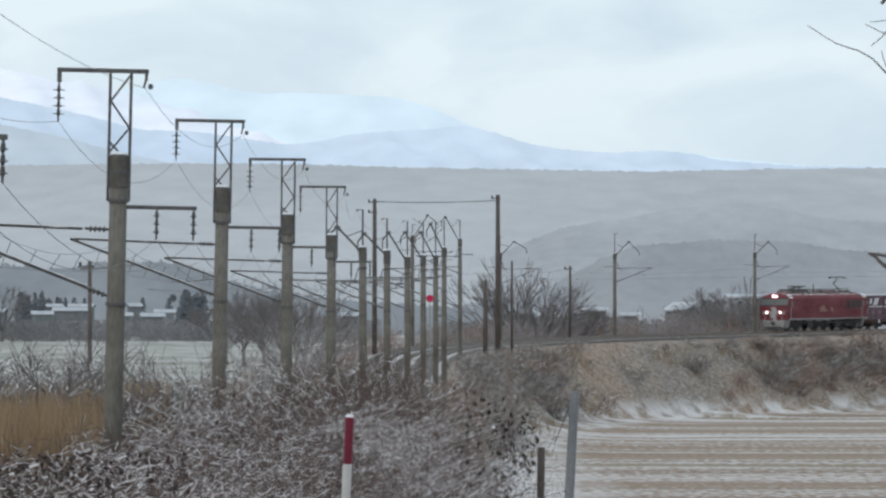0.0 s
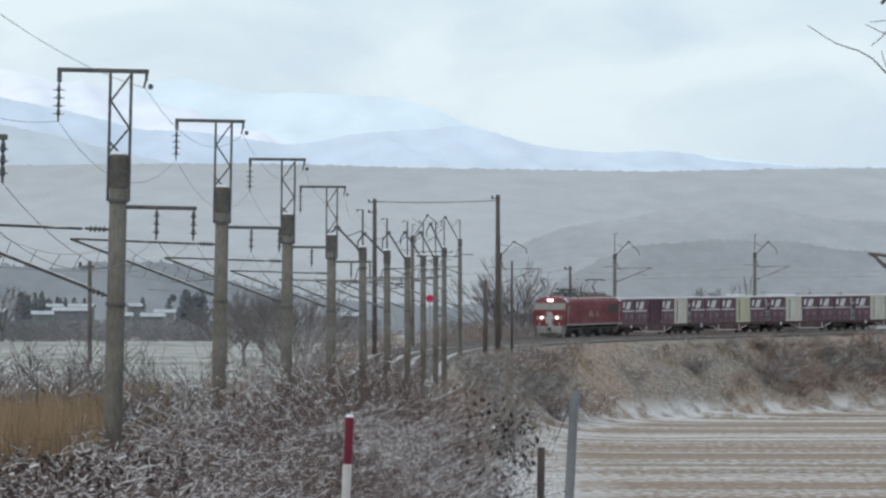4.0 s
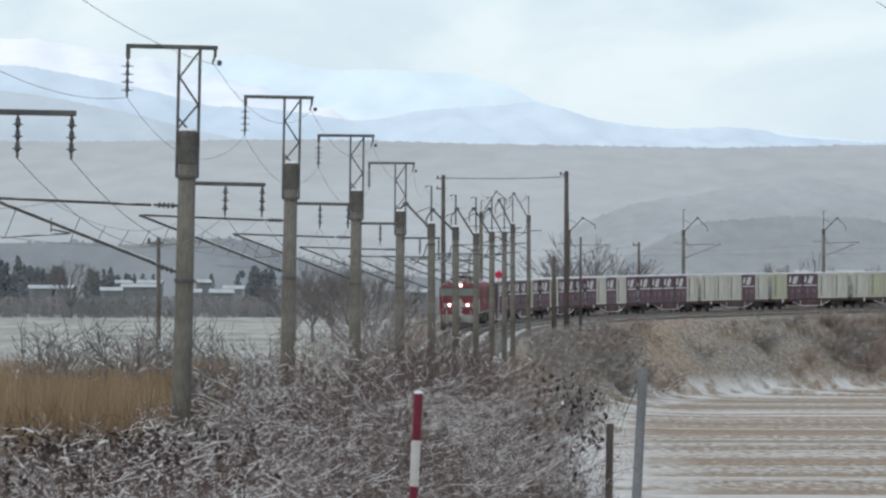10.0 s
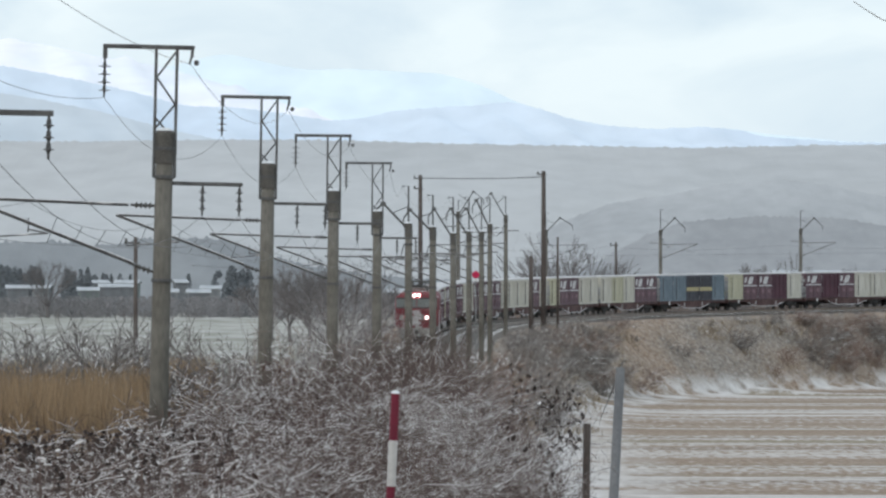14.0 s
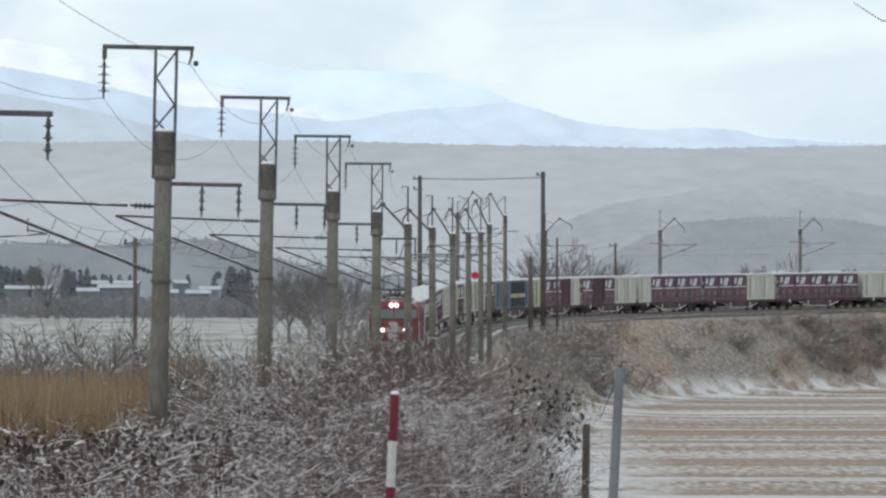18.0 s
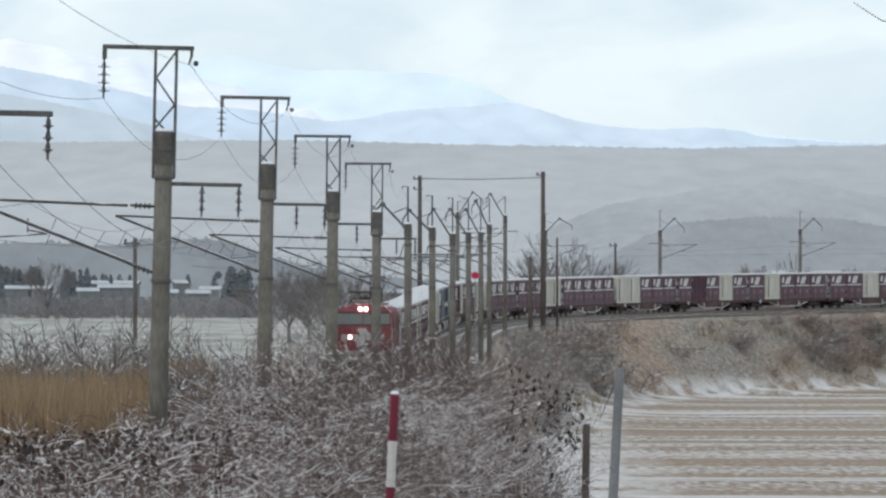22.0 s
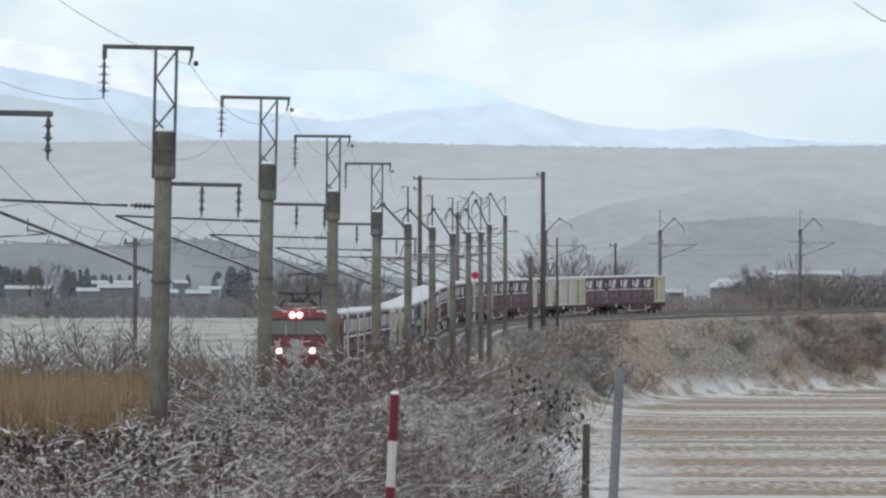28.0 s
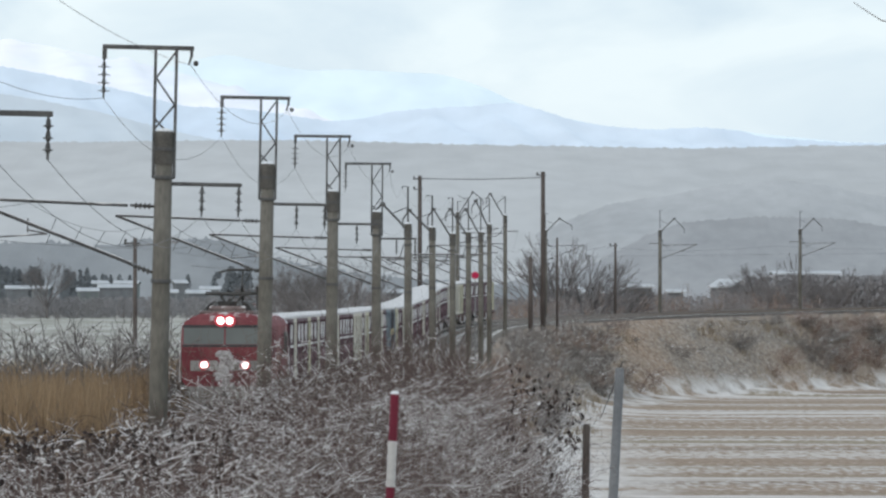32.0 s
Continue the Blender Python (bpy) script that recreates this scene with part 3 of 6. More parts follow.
def lattice_pole(base, h, lat_h, lean, label, side=1.58):
    """Concrete pole with a riveted steel lattice extension and crossarms."""
    m = lean_pose(base, lean)
    pole = thing("catenary_pole", m, label, "utility pole", "catenary poles")
    shaft(pole, h)
    ext = part("lattice_post", Geo().box((-0.24, -0.03, h - 0.9), (-0.18, 0.03, h + lat_h), 0.008), STEEL, pole)
    part("lattice_post", Geo().box((0.18, -0.03, h - 0.9), (0.24, 0.03, h + lat_h), 0.008), STEEL, pole)
    zs = [h + 0.1, h + lat_h * 0.34, h + lat_h * 0.66, h + lat_h * 0.97]
    for i in range(3):
        a, b = (0.19, -0.19) if i % 2 else (-0.19, 0.19)
        part("diagonal_brace", Geo().tube((a, 0, zs[i]), (b, 0, zs[i + 1]), 0.02, n=4), STEEL, pole)
    part("diagonal_brace", Geo().tube((-0.19, 0, h + 0.28), (0.02, 0, h + 0.05), 0.02, n=4), STEEL, pole)
    top = h + lat_h
    arm = part("crossarm", Geo().box((-1.28, -0.04, top - 0.01), (0.56, 0.04, top + 0.08), 0.01), STEEL, pole, "steel channel crossarm")
    part("arm_bracket", Geo().box((-1.28, -0.035, top - 0.22), (-1.19, 0.035, top), 0.01), STEEL, arm)
    part("arm_bracket", Geo().box((0.48, -0.03, top - 0.16), (0.54, 0.03, top), 0.01), STEEL, arm)
    insulator(arm, (-1.24, 0, top - 0.2), 0.80, 4, 0.125)
    g = Geo().tube((0.5, 0, top - 0.14), (0.46, 0, top - 0.30), 0.025, n=6).lathe((0.60, 0, top - 0.32), [(0, 0.02), (0.02, 0.05), (0.09, 0.05), (0.11, 0.02)], 8)
    part("clevis", g, PORCELAIN, arm)
    low = h - 1.02
    arm2 = part("side_arm", Geo().box((0.16, -0.035, low - 0.03), (side, 0.035, low + 0.05), 0.01), STEEL, pole, "lower steel side arm")
    for x in (side - 0.8, side - 0.06):
        insulator(arm2, (x, 0, low + 0.0), 0.62, 3, 0.075)
    cantilever(pole, h - 3.05, -1)
    for key, p in (("feeder", (-1.24, 0, top - 1.0)), ("earth", (0.5, 0, top - 0.3)), ("inner", (side - 0.8, 0, low - 0.62)), ("outer", (side - 0.06, 0, low - 0.62)),
                   ("messenger", (-2.7, 0, h - 1.45)), ("contact", (-2.9, 0, h - 2.25))):
        WIRE_ENDS[key].append(m @ Vector(p))
    return pole


def bent_arm_pole(base, h, hand, label, pipe_h=1.75, peak=(1.25, 1.0), tip=(0.35, 0.4)):
    """Concrete pole with a peaked outrigger arm and a thin rod on top."""
    m = Matrix.Translation(base)
    (ax, az), (tx, tz) = peak, tip
    pole = thing("catenary_pole", m, label, "utility pole", "catenary poles")
    shaft(pole, h, 0.17)
    arm = part("outrigger", Geo().pipe([(0.1 * hand, 0, h - 0.15), (hand * ax, 0, h + az)], 0.055, 6), STEEL, pole, "bent steel outrigger arm")
    part("arm_tip", Geo().pipe([(hand * ax, 0, h + az), (hand * (ax + tx), 0, h + az - tz)], 0.045, 6), STEEL, arm)
    part("arm_head", Geo().box((hand * ax - 0.13, -0.06, h + az - 0.12), (hand * ax + 0.13, 0.06, h + az + 0.06), 0.02), STEEL, arm)
    part("arm_stay", Geo().tube((hand * ax * 0.6, 0, h + az * 0.55), (0, 0, h + az * 0.85), 0.02, n=4), STEEL, arm)
    part("top_rod", Geo().pipe([(0.0, 0.19, h - 0.5), (0.0, 0.19, h + pipe_h), (hand * 0.28, 0.19, h + pipe_h - 0.03)], 0.04, 6), STEEL, pole)
    insulator(pole, (hand * (ax + tx), 0, h + az - tz), 0.45, 3, 0.07)
    cantilever(pole, h - 3.05, hand, 3.6)
    low = h - 1.3
    part("side_arm", Geo().box((min(-hand * 1.1, -hand * 0.1), -0.03, low - 0.03), (max(-hand * 1.1, -hand * 0.1), 0.03, low + 0.04), 0.01), STEEL_SNOW, pole)
    part("jumper_cable", Geo().pipe([(hand * 0.2, -0.2, h - 0.9), (hand * 0.32, -0.22, h - 1.35), (hand * 0.75, -0.2, h - 1.75), (hand * 1.2, -0.1, h - 1.5)], 0.03, 5), STEEL_SNOW, pole, "hanging cable lined with snow")
    if hand < 0:
        for key, p in (("tip", (hand * (ax + tx), 0, h + az - tz - 0.45)), ("earth", (hand * 0.28, 0.19, h + pipe_h)), ("inner", (1.05, 0, low - 0.1)),
                       ("messenger", (-2.7, 0, h - 1.45)), ("contact", (-2.9, 0, h - 2.25))):
            WIRE_ENDS[key].append(m @ Vector(p))
    return pole


def planted(px, top_y, d):
    p = spot(px, top_y, d)
    z = ground_at(p.x, p.y)
    return Vector((p.x, p.y, z)), p.z - z


POLE_LABEL = "tall weathered concrete pole with a steel lattice head"
# the pole before the first one stands out of view and only carries the wires on
for px, y, d, lat, lean in ((-114, 67, 110, 1.7, 1.2), (291, 236, 161, 1.68, 1.3), (474, 293, 211, 1.74, 1.1), (589.5, 341, 259, 1.78, 0.6), (667, 377, 316, 1.9, 0.4)):
    base, h = planted(px, y, d)
    base.x -= math.sin(radians(lean)) * h
    lattice_pole(base, h, lat, lean, POLE_LABEL, 1.63 if px < 0 else 1.58)
BENT_LABEL = "concrete catenary pole with a bent outrigger arm"
for px, y, d, ax, az, tx, tz, rod in ((722, 398, 353, 45, 37, 12, 11, 68), (765, 404, 396, 41, 32, 11, 16, 58), (801, 415, 445, 34, 45, 10, 15, 65), (829, 412, 485, 32, 42, 8, 10, 62),
                                      (851, 412, 518, 27, 42, 9, 10, 60), (866, 398, 547, 24, 43, 7, 12, 48), (894, 382, 668, 26, 39, 7, 9, 34)):
    base, h = planted(px, y, d)
    u = d / F
    bent_arm_pole(base, h, -1, BENT_LABEL, rod * u, (ax * u, az * u), (tx * u, tz * u))
for px, y, d, ax, az, tx, tz, rod in ((810, 376, 719, 27, 36, 18, 15, 20), (965, 408, 758, 25, 21, 22, 13, 30), (1168, 408, 796, 25, 21, 18, 18, 36), (1416, 406, 832, 24, 19, 15, 15, 32),
                                      (1700, 404, 880, 24, 19, 15, 15, 32)):
    base, h = planted(px, y, d)
    u = d / F
    bent_arm_pole(base, h, 1, BENT_LABEL, rod * u, (ax * u, az * u), (tx * u, tz * u))


def wire(name, a, b, sag, r, label, group, n=14):
    g = Geo()
    pts = [Vector(a).lerp(Vector(b), i / n) - Vector((0, 0, sag * 4 * (i / n) * (1 - i / n))) for i in range(n + 1)]
    g.pipe(pts, r, 5)
    return tagged(part(name, g, WIRE, None, label), label, "wire", group)


for key, sag in (("feeder", 0.9), ("earth", 0.7), ("inner", 0.9), ("outer", 0.9), ("tip", 0.5), ("messenger", 0.45), ("contact", 0.03)):
    pts = WIRE_ENDS[key]
    pts = sorted(pts, key=lambda p: p.y)
    for a, b in zip(pts, pts[1:]):
        wire("overhead_wire", a, b, sag * (0.55 if a.y < 120 and key == "feeder" else 0.35 if a.y < 120 and key == "earth" else 1.0), 0.0055, "thin dark overhead wire between poles", "overhead wires")
# droppers between messenger and contact wire
ms, cs = (sorted(WIRE_ENDS[k], key=lambda p: p.y) for k in ("messenger", "contact"))
for i in range(min(len(ms), len(cs)) - 1):
    for j in range(1, 6):
        u = j / 6
        a = ms[i].lerp(ms[i + 1], u) - Vector((0, 0, 0.45 * 4 * u * (1 - u)))
        b = cs[i].lerp(cs[i + 1], u)
        tagged(part("dropper", Geo().tube(a, b, 0.008, n=4), WIRE, None, "short wire dropper of the catenary"), "", "wire", "droppers")
# wires of the running track
for lo_up, hi_up, r in ((5.64, 5.64, 0.009), (6.5, 6.5, 0.009)):
    for s in np.arange(-140, 560, 50.0):
        wire("overhead_wire", on_line(s, 0, lo_up), on_line(s + 50, 0, hi_up), 0.4 if lo_up > 6 else 0.02, r, "thin dark overhead wire over the track",
             "overhead wires")


def plain_pole(px, top_y, d, r, label, arms=0, name="wooden_pole"):
    base, h = planted(px, top_y, d)
    pole = thing(name, Matrix.Translation(base), label, "utility pole", "line poles")
    part("shaft", Geo().lathe((0, 0, -1), [(0, r * 1.15), (h * 0.6, r), (h + 1, r * 0.8)], 10), WOOD_POLE, pole, smooth=True)
    for k in range(arms):
        part("crossarm", Geo().box((-0.6, -0.05, h - 0.35 - 0.9 * k), (0.25, 0.05, h - 0.25 - 0.9 * k), 0.01), STEEL, pole)
        part("pin_insulator", Geo().lathe((-0.5, 0, h - 0.25 - 0.9 * k), [(0, 0.04), (0.1, 0.09), (0.2, 0.05)], 8), PORCELAIN, pole)
    return base + Vector((0, 0, h))


a = plain_pole(743, 311, 704, 0.2, "very tall dark pole beside the line", 2)
b = plain_pole(961, 304, 706, 0.22, "very tall dark pole in front of the track", 1)
wire("overhead_wire", a - Vector((0, 0, .25)), b - Vector((0, 0, .5)), 0.12, 0.035, "single wire crossing above the tracks", "overhead wires")
plain_pole(939, 455, 698, 0.2, "short dark post at the edge of the embankment", 0, "line_post")
plain_pole(986, 421, 719, 0.11, "slim dark pole at the edge of the embankment")
plain_pole(1089, 430, 789, 0.13, "slim dark pole behind the track", 1)
plain_pole(239, 421, 420, 0.12, "slim pole with a crossarm beside the fields", 1)


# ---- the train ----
# red is dulled towards brown to imitate haze over the line
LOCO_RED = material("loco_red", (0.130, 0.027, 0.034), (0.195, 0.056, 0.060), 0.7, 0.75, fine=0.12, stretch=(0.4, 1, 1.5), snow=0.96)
LOCO_GREY = material("loco_grey", (0.20, 0.19, 0.18), (0.30, 0.29, 0.27), 1.5, 0.6, fine=0.15)
LOCO_ROOF = material("loco_roof", (0.12, 0.085, 0.08), (0.20, 0.15, 0.14), 1.5, 0.7, fine=0.2, snow=0.85)
# dark tone raised a little, as haze lifts blacks
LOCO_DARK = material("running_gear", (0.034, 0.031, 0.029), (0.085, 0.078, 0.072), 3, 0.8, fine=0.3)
LOCO_BLACK = material("black_band", (0.02, 0.02, 0.02), (0.04, 0.04, 0.04), 2, 0.4)
WINDOW = material("cab_glass", (0.085, 0.09, 0.085), (0.12, 0.125, 0.118), 0.5, 0.3, spec=0.4)
CAKED_SNOW = material("caked_snow", (0.26, 0.24, 0.235), (0.48, 0.455, 0.45), 4, 0.9, fine=0.2)
PAINT_WHITE = material("white_paint", (0.55, 0.53, 0.52), (0.76, 0.74, 0.73), 2.0, 0.6, fine=0.15)
LAMP = glow("headlamp_glow", (1.0, 0.83, 0.80), 3.4)
# rim is made to glow red, imitating the halo round bright lamps
LAMP_RIM = glow("halo_lamp_rim", (0.55, 0.06, 0.08), 0.25)
EMBLEM = material("faded_emblem", (0.22, 0.10, 0.08), (0.36, 0.21, 0.17), 3.0, 0.7, fine=0.2)
# purple is lightened and greyed; the haze sits in the paint colour
BOX_PURPLE = material("purple_container_paint", (0.100, 0.056, 0.069), (0.150, 0.086, 0.101), 0.7, 0.6, fine=0.2, stretch=(1.5, 1, 0.5))
BOX_PURPLE_DARK = material("dark_purple_paint", (0.055, 0.018, 0.030), (0.09, 0.03, 0.045), 0.7, 0.6, fine=0.2)
BOX_WHITE = material("cream_container_paint", (0.49, 0.455, 0.38), (0.66, 0.63, 0.565), 0.8, 0.7, fine=0.08, stretch=(1.5, 1, 0.4))
BOX_YELLOW = material("yellowish_container_paint", (0.45, 0.42, 0.30), (0.57, 0.54, 0.41), 0.8, 0.6, fine=0.12, stretch=(1.5, 1, 0.4))
BOX_BLUE = material("grey_blue_container_paint", (0.15, 0.19, 0.225), (0.21, 0.255, 0.29), 0.8, 0.6, fine=0.12)
BOX_NAVY = material("navy_container_paint", (0.05, 0.05, 0.062), (0.085, 0.085, 0.10), 0.8, 0.6, fine=0.15)
STRIPE_YELLOW = material("yellow_stripe", (0.38, 0.32, 0.17), (0.47, 0.40, 0.22), 1.5, 0.6)
ROOF_DUST = material("wind_packed_roof_snow", (0.50, 0.485, 0.49), (0.72, 0.70, 0.70), 0.6, 0.9, fine=0.15)
END_FROST = material("blown_frost", (0.36, 0.345, 0.34), (0.56, 0.54, 0.53), 1.5, 0.9, fine=0.15)
WAGON_BROWN = material("wagon_paint", (0.075, 0.04, 0.038), (0.13, 0.075, 0.068), 1.2, 0.8, fine=0.3)
LOCO_LEN, WAGON_LEN, SLOT = 19.5, 20.14, 3.82


def bogie(parent, x, axles, length, big=False):
    b = part("bogie", Geo().box((x - length / 2, -1.0, 0.42), (x + length / 2, -0.86, 0.72), 0.04).box((x - length / 2, 0.86, 0.42), (x + length / 2, 1.0, 0.72), 0.04)
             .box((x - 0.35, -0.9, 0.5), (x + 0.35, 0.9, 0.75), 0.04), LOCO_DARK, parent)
    r = 0.56 if big else 0.43
    for dx in axles:
        g = Geo()
        for y in (-0.53, 0.53):
            g.lathe((x + dx, y - 0.065, r), [(0, r * 0.9), (0.01, r), (0.10, r), (0.13, r + 0.03)], 18, (0, 1, 0))
        g.tube((x + dx, -0.9, r), (x + dx, 0.9, r), 0.08, n=8)
        part("wheelset", g, LOCO_DARK, b)
        for y in (-1.03, 1.03):
            part("axle_box", Geo().box((x + dx - 0.16, y - 0.09, r - 0.16), (x + dx + 0.16, y + 0.09, r + 0.18), 0.03), LOCO_DARK, b)
    return b


def make_loco():
    loco = thing("electric_locomotive", Matrix(), "red electric freight locomotive with lit headlamps and snow-caked front", "locomotive")
    half = [(1.42, 1.16), (1.60, 1.34), (1.65, 2.62), (1.63, 3.40), (1.52, 3.60), (1.32, 3.76), (0.98, 3.88), (0.4, 3.94)]
    slant = [0.0, 0.0, 0.0, 0.28, 0.40, 0.56, 0.74, 0.86]
    right = [(y, z, s) for (y, z), s in zip(half, slant)]
    ring = right + [(-y, z, s) for y, z, s in reversed(right)]
    hl = LOCO_LEN / 2 - 0.3
    g = Geo().loft([[(x * 1.0 - math.copysign(k * s, x), y, z) for y, z, s in ring] for x, k in ((-hl, 1), (-hl + 1.6, 0), (hl - 1.6, 0), (hl, 1))], close=False)
    n = len(ring)
    for base, flip in ((0, False), (3 * n, True)):
        for i in range(7):
            q = (base + i, base + i + 1, base + n - 2 - i, base + n - 1 - i)
            g.f.append(q if flip else tuple(reversed(q)))
    body = part("body", g, LOCO_RED, loco, "red painted steel body, colour dulled for haze")
    for sx in (1, -1):
        def front(y, z, off=0.012, sx=sx):
            s = float(np.interp(z, [a[1] for a in half], slant))
            return (sx * (hl - s + off), y, z)
        for a, b in ((-1.56, -0.03), (0.03, 1.56)):
            part("windscreen", Geo().quad(front(a, 2.74), front(b, 2.74), front(b, 3.36), front(a, 3.36)), WINDOW, body, "wide grey windscreen pane")
        part("windscreen_band", Geo().quad(front(-1.6, 3.37, 0.02), front(1.6, 3.37, 0.02), front(1.55, 3.47, 0.03), front(-1.55, 3.47, 0.03)), LOCO_BLACK, body, "black sun-visor band")
        part("windscreen_sill", Geo().quad(front(-1.6, 2.64, 0.01), front(1.6, 2.64, 0.01), front(1.6, 2.72, 0.01), front(-1.6, 2.72, 0.01)), LOCO_BLACK, body, "black sill under the windscreen")
        hood = part("headlamp_hood", Geo().box((sx * (hl - 0.62) - 0.35, -0.42, 3.44), (sx * (hl - 0.62) + 0.35, 0.42, 3.80), 0.08), LOCO_RED, body)
        for y in (-0.17, 0.17):
            at = sx * (hl - 0.27)
            part("lamp_rim", Geo().lathe((at - sx * 0.04, y, 3.63), [(0, 0.2), (0.05, 0.24), (0.055, 0.15)], 16, (sx, 0, 0)), LAMP_RIM, hood)
            part("lamp_lens", Geo().lathe((at, y, 3.63), [(0, 0.14), (0.02, 0.135), (0.05, 0.06)], 16, (sx, 0, 0)), LAMP if sx > 0 else WINDOW, hood, "lit headlamp" if sx > 0 else "unlit lamp")
        for y in (-0.77, 0.77):
            plate = part("lamp_panel", Geo().box((sx * hl - 0.05, y - 0.52, 1.74), (sx * hl + 0.03, y + 0.52, 2.13), 0.02), LOCO_GREY, body, "grey lamp panel")
            part("lamp_rim", Geo().lathe((sx * (hl + 0.02), y, 1.96), [(0, 0.2), (0.05, 0.2), (0.055, 0.15)], 16, (sx, 0, 0)), LAMP_RIM, plate)
            part("lamp_lens", Geo().lathe((sx * (hl + 0.06), y, 1.96), [(0, 0.14), (0.02, 0.135), (0.05, 0.06)], 16, (sx, 0, 0)), LAMP if sx > 0 else WINDOW, plate, "lit headlamp" if sx > 0 else "unlit lamp")
        if sx > 0:
            rng = random.Random(4)
            g = Geo()
            for i in range(60):
                y, z = rng.gauss(0, 0.17), rng.uniform(1.2, 2.42)
                g.lathe((hl - 0.02, y, z), [(0, 0.12), (0.03, 0.11), (0.06, 0.04)], 7, (1, 0, 0))
            part("snow_crust", g, CAKED_SNOW, body, "snow frozen on the front")
        skirt = part("skirt", Geo().loft([[(sx * (hl - 0.9), y, z) for y, z in ((1.45, 1.15), (1.3, 0.35), (-1.3, 0.35), (-1.45, 1.15))],
                                          [(sx * (hl + 0.02), y, z) for y, z in ((1.35, 1.15), (1.05, 0.35), (-1.05, 0.35), (-1.35, 1.15))]]), LOCO_GREY, loco, "grey front skirt with snow")
        part("snow_plough", Geo().loft([[(sx * (hl - 0.1), y, z) for y, z in ((1.15, 0.5), (1.15, 0.14), (-1.15, 0.14), (-1.15, 0.5))],
                                        [(sx * (hl + 0.25), y, z) for y, z in ((0.5, 0.5), (0.8, 0.14), (-0.8, 0.14), (-0.5, 0.5))]]), LOCO_DARK, skirt)
        part("coupler", Geo().box((sx * (hl + 0.3) - 0.3, -0.14, 0.72), (sx * (hl + 0.3) + 0.2, 0.14, 1.0), 0.05), LOCO_DARK, skirt)
        for y in (-1.0, 1.0):
            part("handrail", Geo().pipe([(sx * (hl + 0.08), y, 1.1), (sx * (hl + 0.08), y, 1.55)], 0.02), PAINT_WHITE, body)
    for y in (-1, 1):
        def side(x0, x1, z0, z1, y=y, off=0.012):
            q = [(x0, y * (1.642 + off), z0), (x1, y * (1.642 + off), z0), (x1, y * (1.642 + off), z1), (x0, y * (1.642 + off), z1)]
            return Geo().quad(*(q if y < 0 else reversed(q)))
        part("side_sill", side(-hl + 0.05, hl - 0.05, 1.2, 1.34, off=0.016), LOCO_GREY, body, "grey band along the sill")
        for x in (-7.3, -6.1, -4.9, -3.4, 3.4, 4.8):
            lv = part("louvre", side(x - 0.48, x + 0.48, 2.3, 3.15), LOCO_DARK if x < -4 else LOCO_RED, body, "side louvre")
            for k in range(5):
                z = 2.4 + 0.15 * k
                part("slat", Geo().box((x - 0.46, y * 1.65 - 0.02, z), (x + 0.46, y * 1.65 + 0.035, z + 0.05)), LOCO_DARK if x < -4 else LOCO_RED, lv)
        for x, w in ((1.7, 0.35), (1.0, 0.5), (-0.9, 0.35), (0.3, 0.2)):
            part("lettering_block", Geo().loft([[(x - w, y * 1.663, 2.0), (x + w * 0.6, y * 1.663, 2.0), (x + w, y * 1.663, 2.0 + w * 1.3), (x - w * 0.4, y * 1.663, 2.0 + w * 1.3)],
                                                [(x - w, y * 1.67, 2.0), (x + w * 0.6, y * 1.67, 2.0), (x + w, y * 1.67, 2.0 + w * 1.3), (x - w * 0.4, y * 1.67, 2.0 + w * 1.3)]]),
                 EMBLEM, body, "faded pale emblem shape")
        for x in (-hl + 1.0, hl - 1.0):
            d = part("cab_door", side(x - 0.33, x + 0.33, 1.36, 3.2, off=0.018), LOCO_RED, body)
            part("door_window", side(x - 0.22, x + 0.22, 2.5, 3.1, off=0.024), WINDOW, d)
            part("side_rail", Geo().tube((x + 0.45, y * 1.72, 1.3), (x + 0.45, y * 1.72, 2.5), 0.02), PAINT_WHITE, d)
    for x in (hl - 0.75, -hl + 0.75):
        for y in (-1, 1):
            part("snow_edge", Geo().loft([[(x + a, y * 1.60, 3.44), (x + a, y * 1.30, 3.77), (x + a, y * 1.28, 3.82), (x + a, y * 1.64, 3.47)] for a in (-0.5, 0.28)]), SNOW, loco, "snow along the roof corner")
    part("roof_deck", Geo().box((-7.9, -1.05, 3.88), (7.9, 1.05, 4.0), 0.05), LOCO_ROOF, loco, "dusty brown roof deck")
    for x0, x1, w, z in ((-3.6, -0.4, 0.85, 4.28), (0.2, 2.8, 0.8, 4.2), (6.8, 7.5, 0.7, 4.18), (-7.6, -6.9, 0.6, 4.2)):
        part("roof_box", Geo().box((x0, -w, 3.99), (x1, w, z), 0.06), LOCO_ROOF, loco)
    for x in (-7.2, -4.0, 0.0, 3.0, 7.2):
        for y in (-0.45, 0.45):
            part("roof_insulator", Geo().lathe((x, y, 3.98), [(0, 0.08), (0.08, 0.12), (0.16, 0.07), (0.22, 0.11), (0.32, 0.06)], 8), PORCELAIN, loco)
    for y in (-0.45, 0.45):
        part("roof_busbar", Geo().tube((-7.3, y, 4.33), (7.3, y, 4.33), 0.045), STEEL, loco)
    # pantographs: front one folded, rear one raised
    part("roof_gear", Geo().loft([[(x, y, z) for y, z in ((-0.95, 4.0), (0.95, 4.0), (0.7, 4.3), (-0.7, 4.3))] for x in (3.0, 6.6)]), LOCO_DARK, loco, "dark mass of roof gear under the pantograph")
    p = part("pantograph", Geo().box((3.2, -0.62, 4.28), (6.4, 0.62, 4.36), 0.02), LOCO_DARK, loco, "folded pantograph")
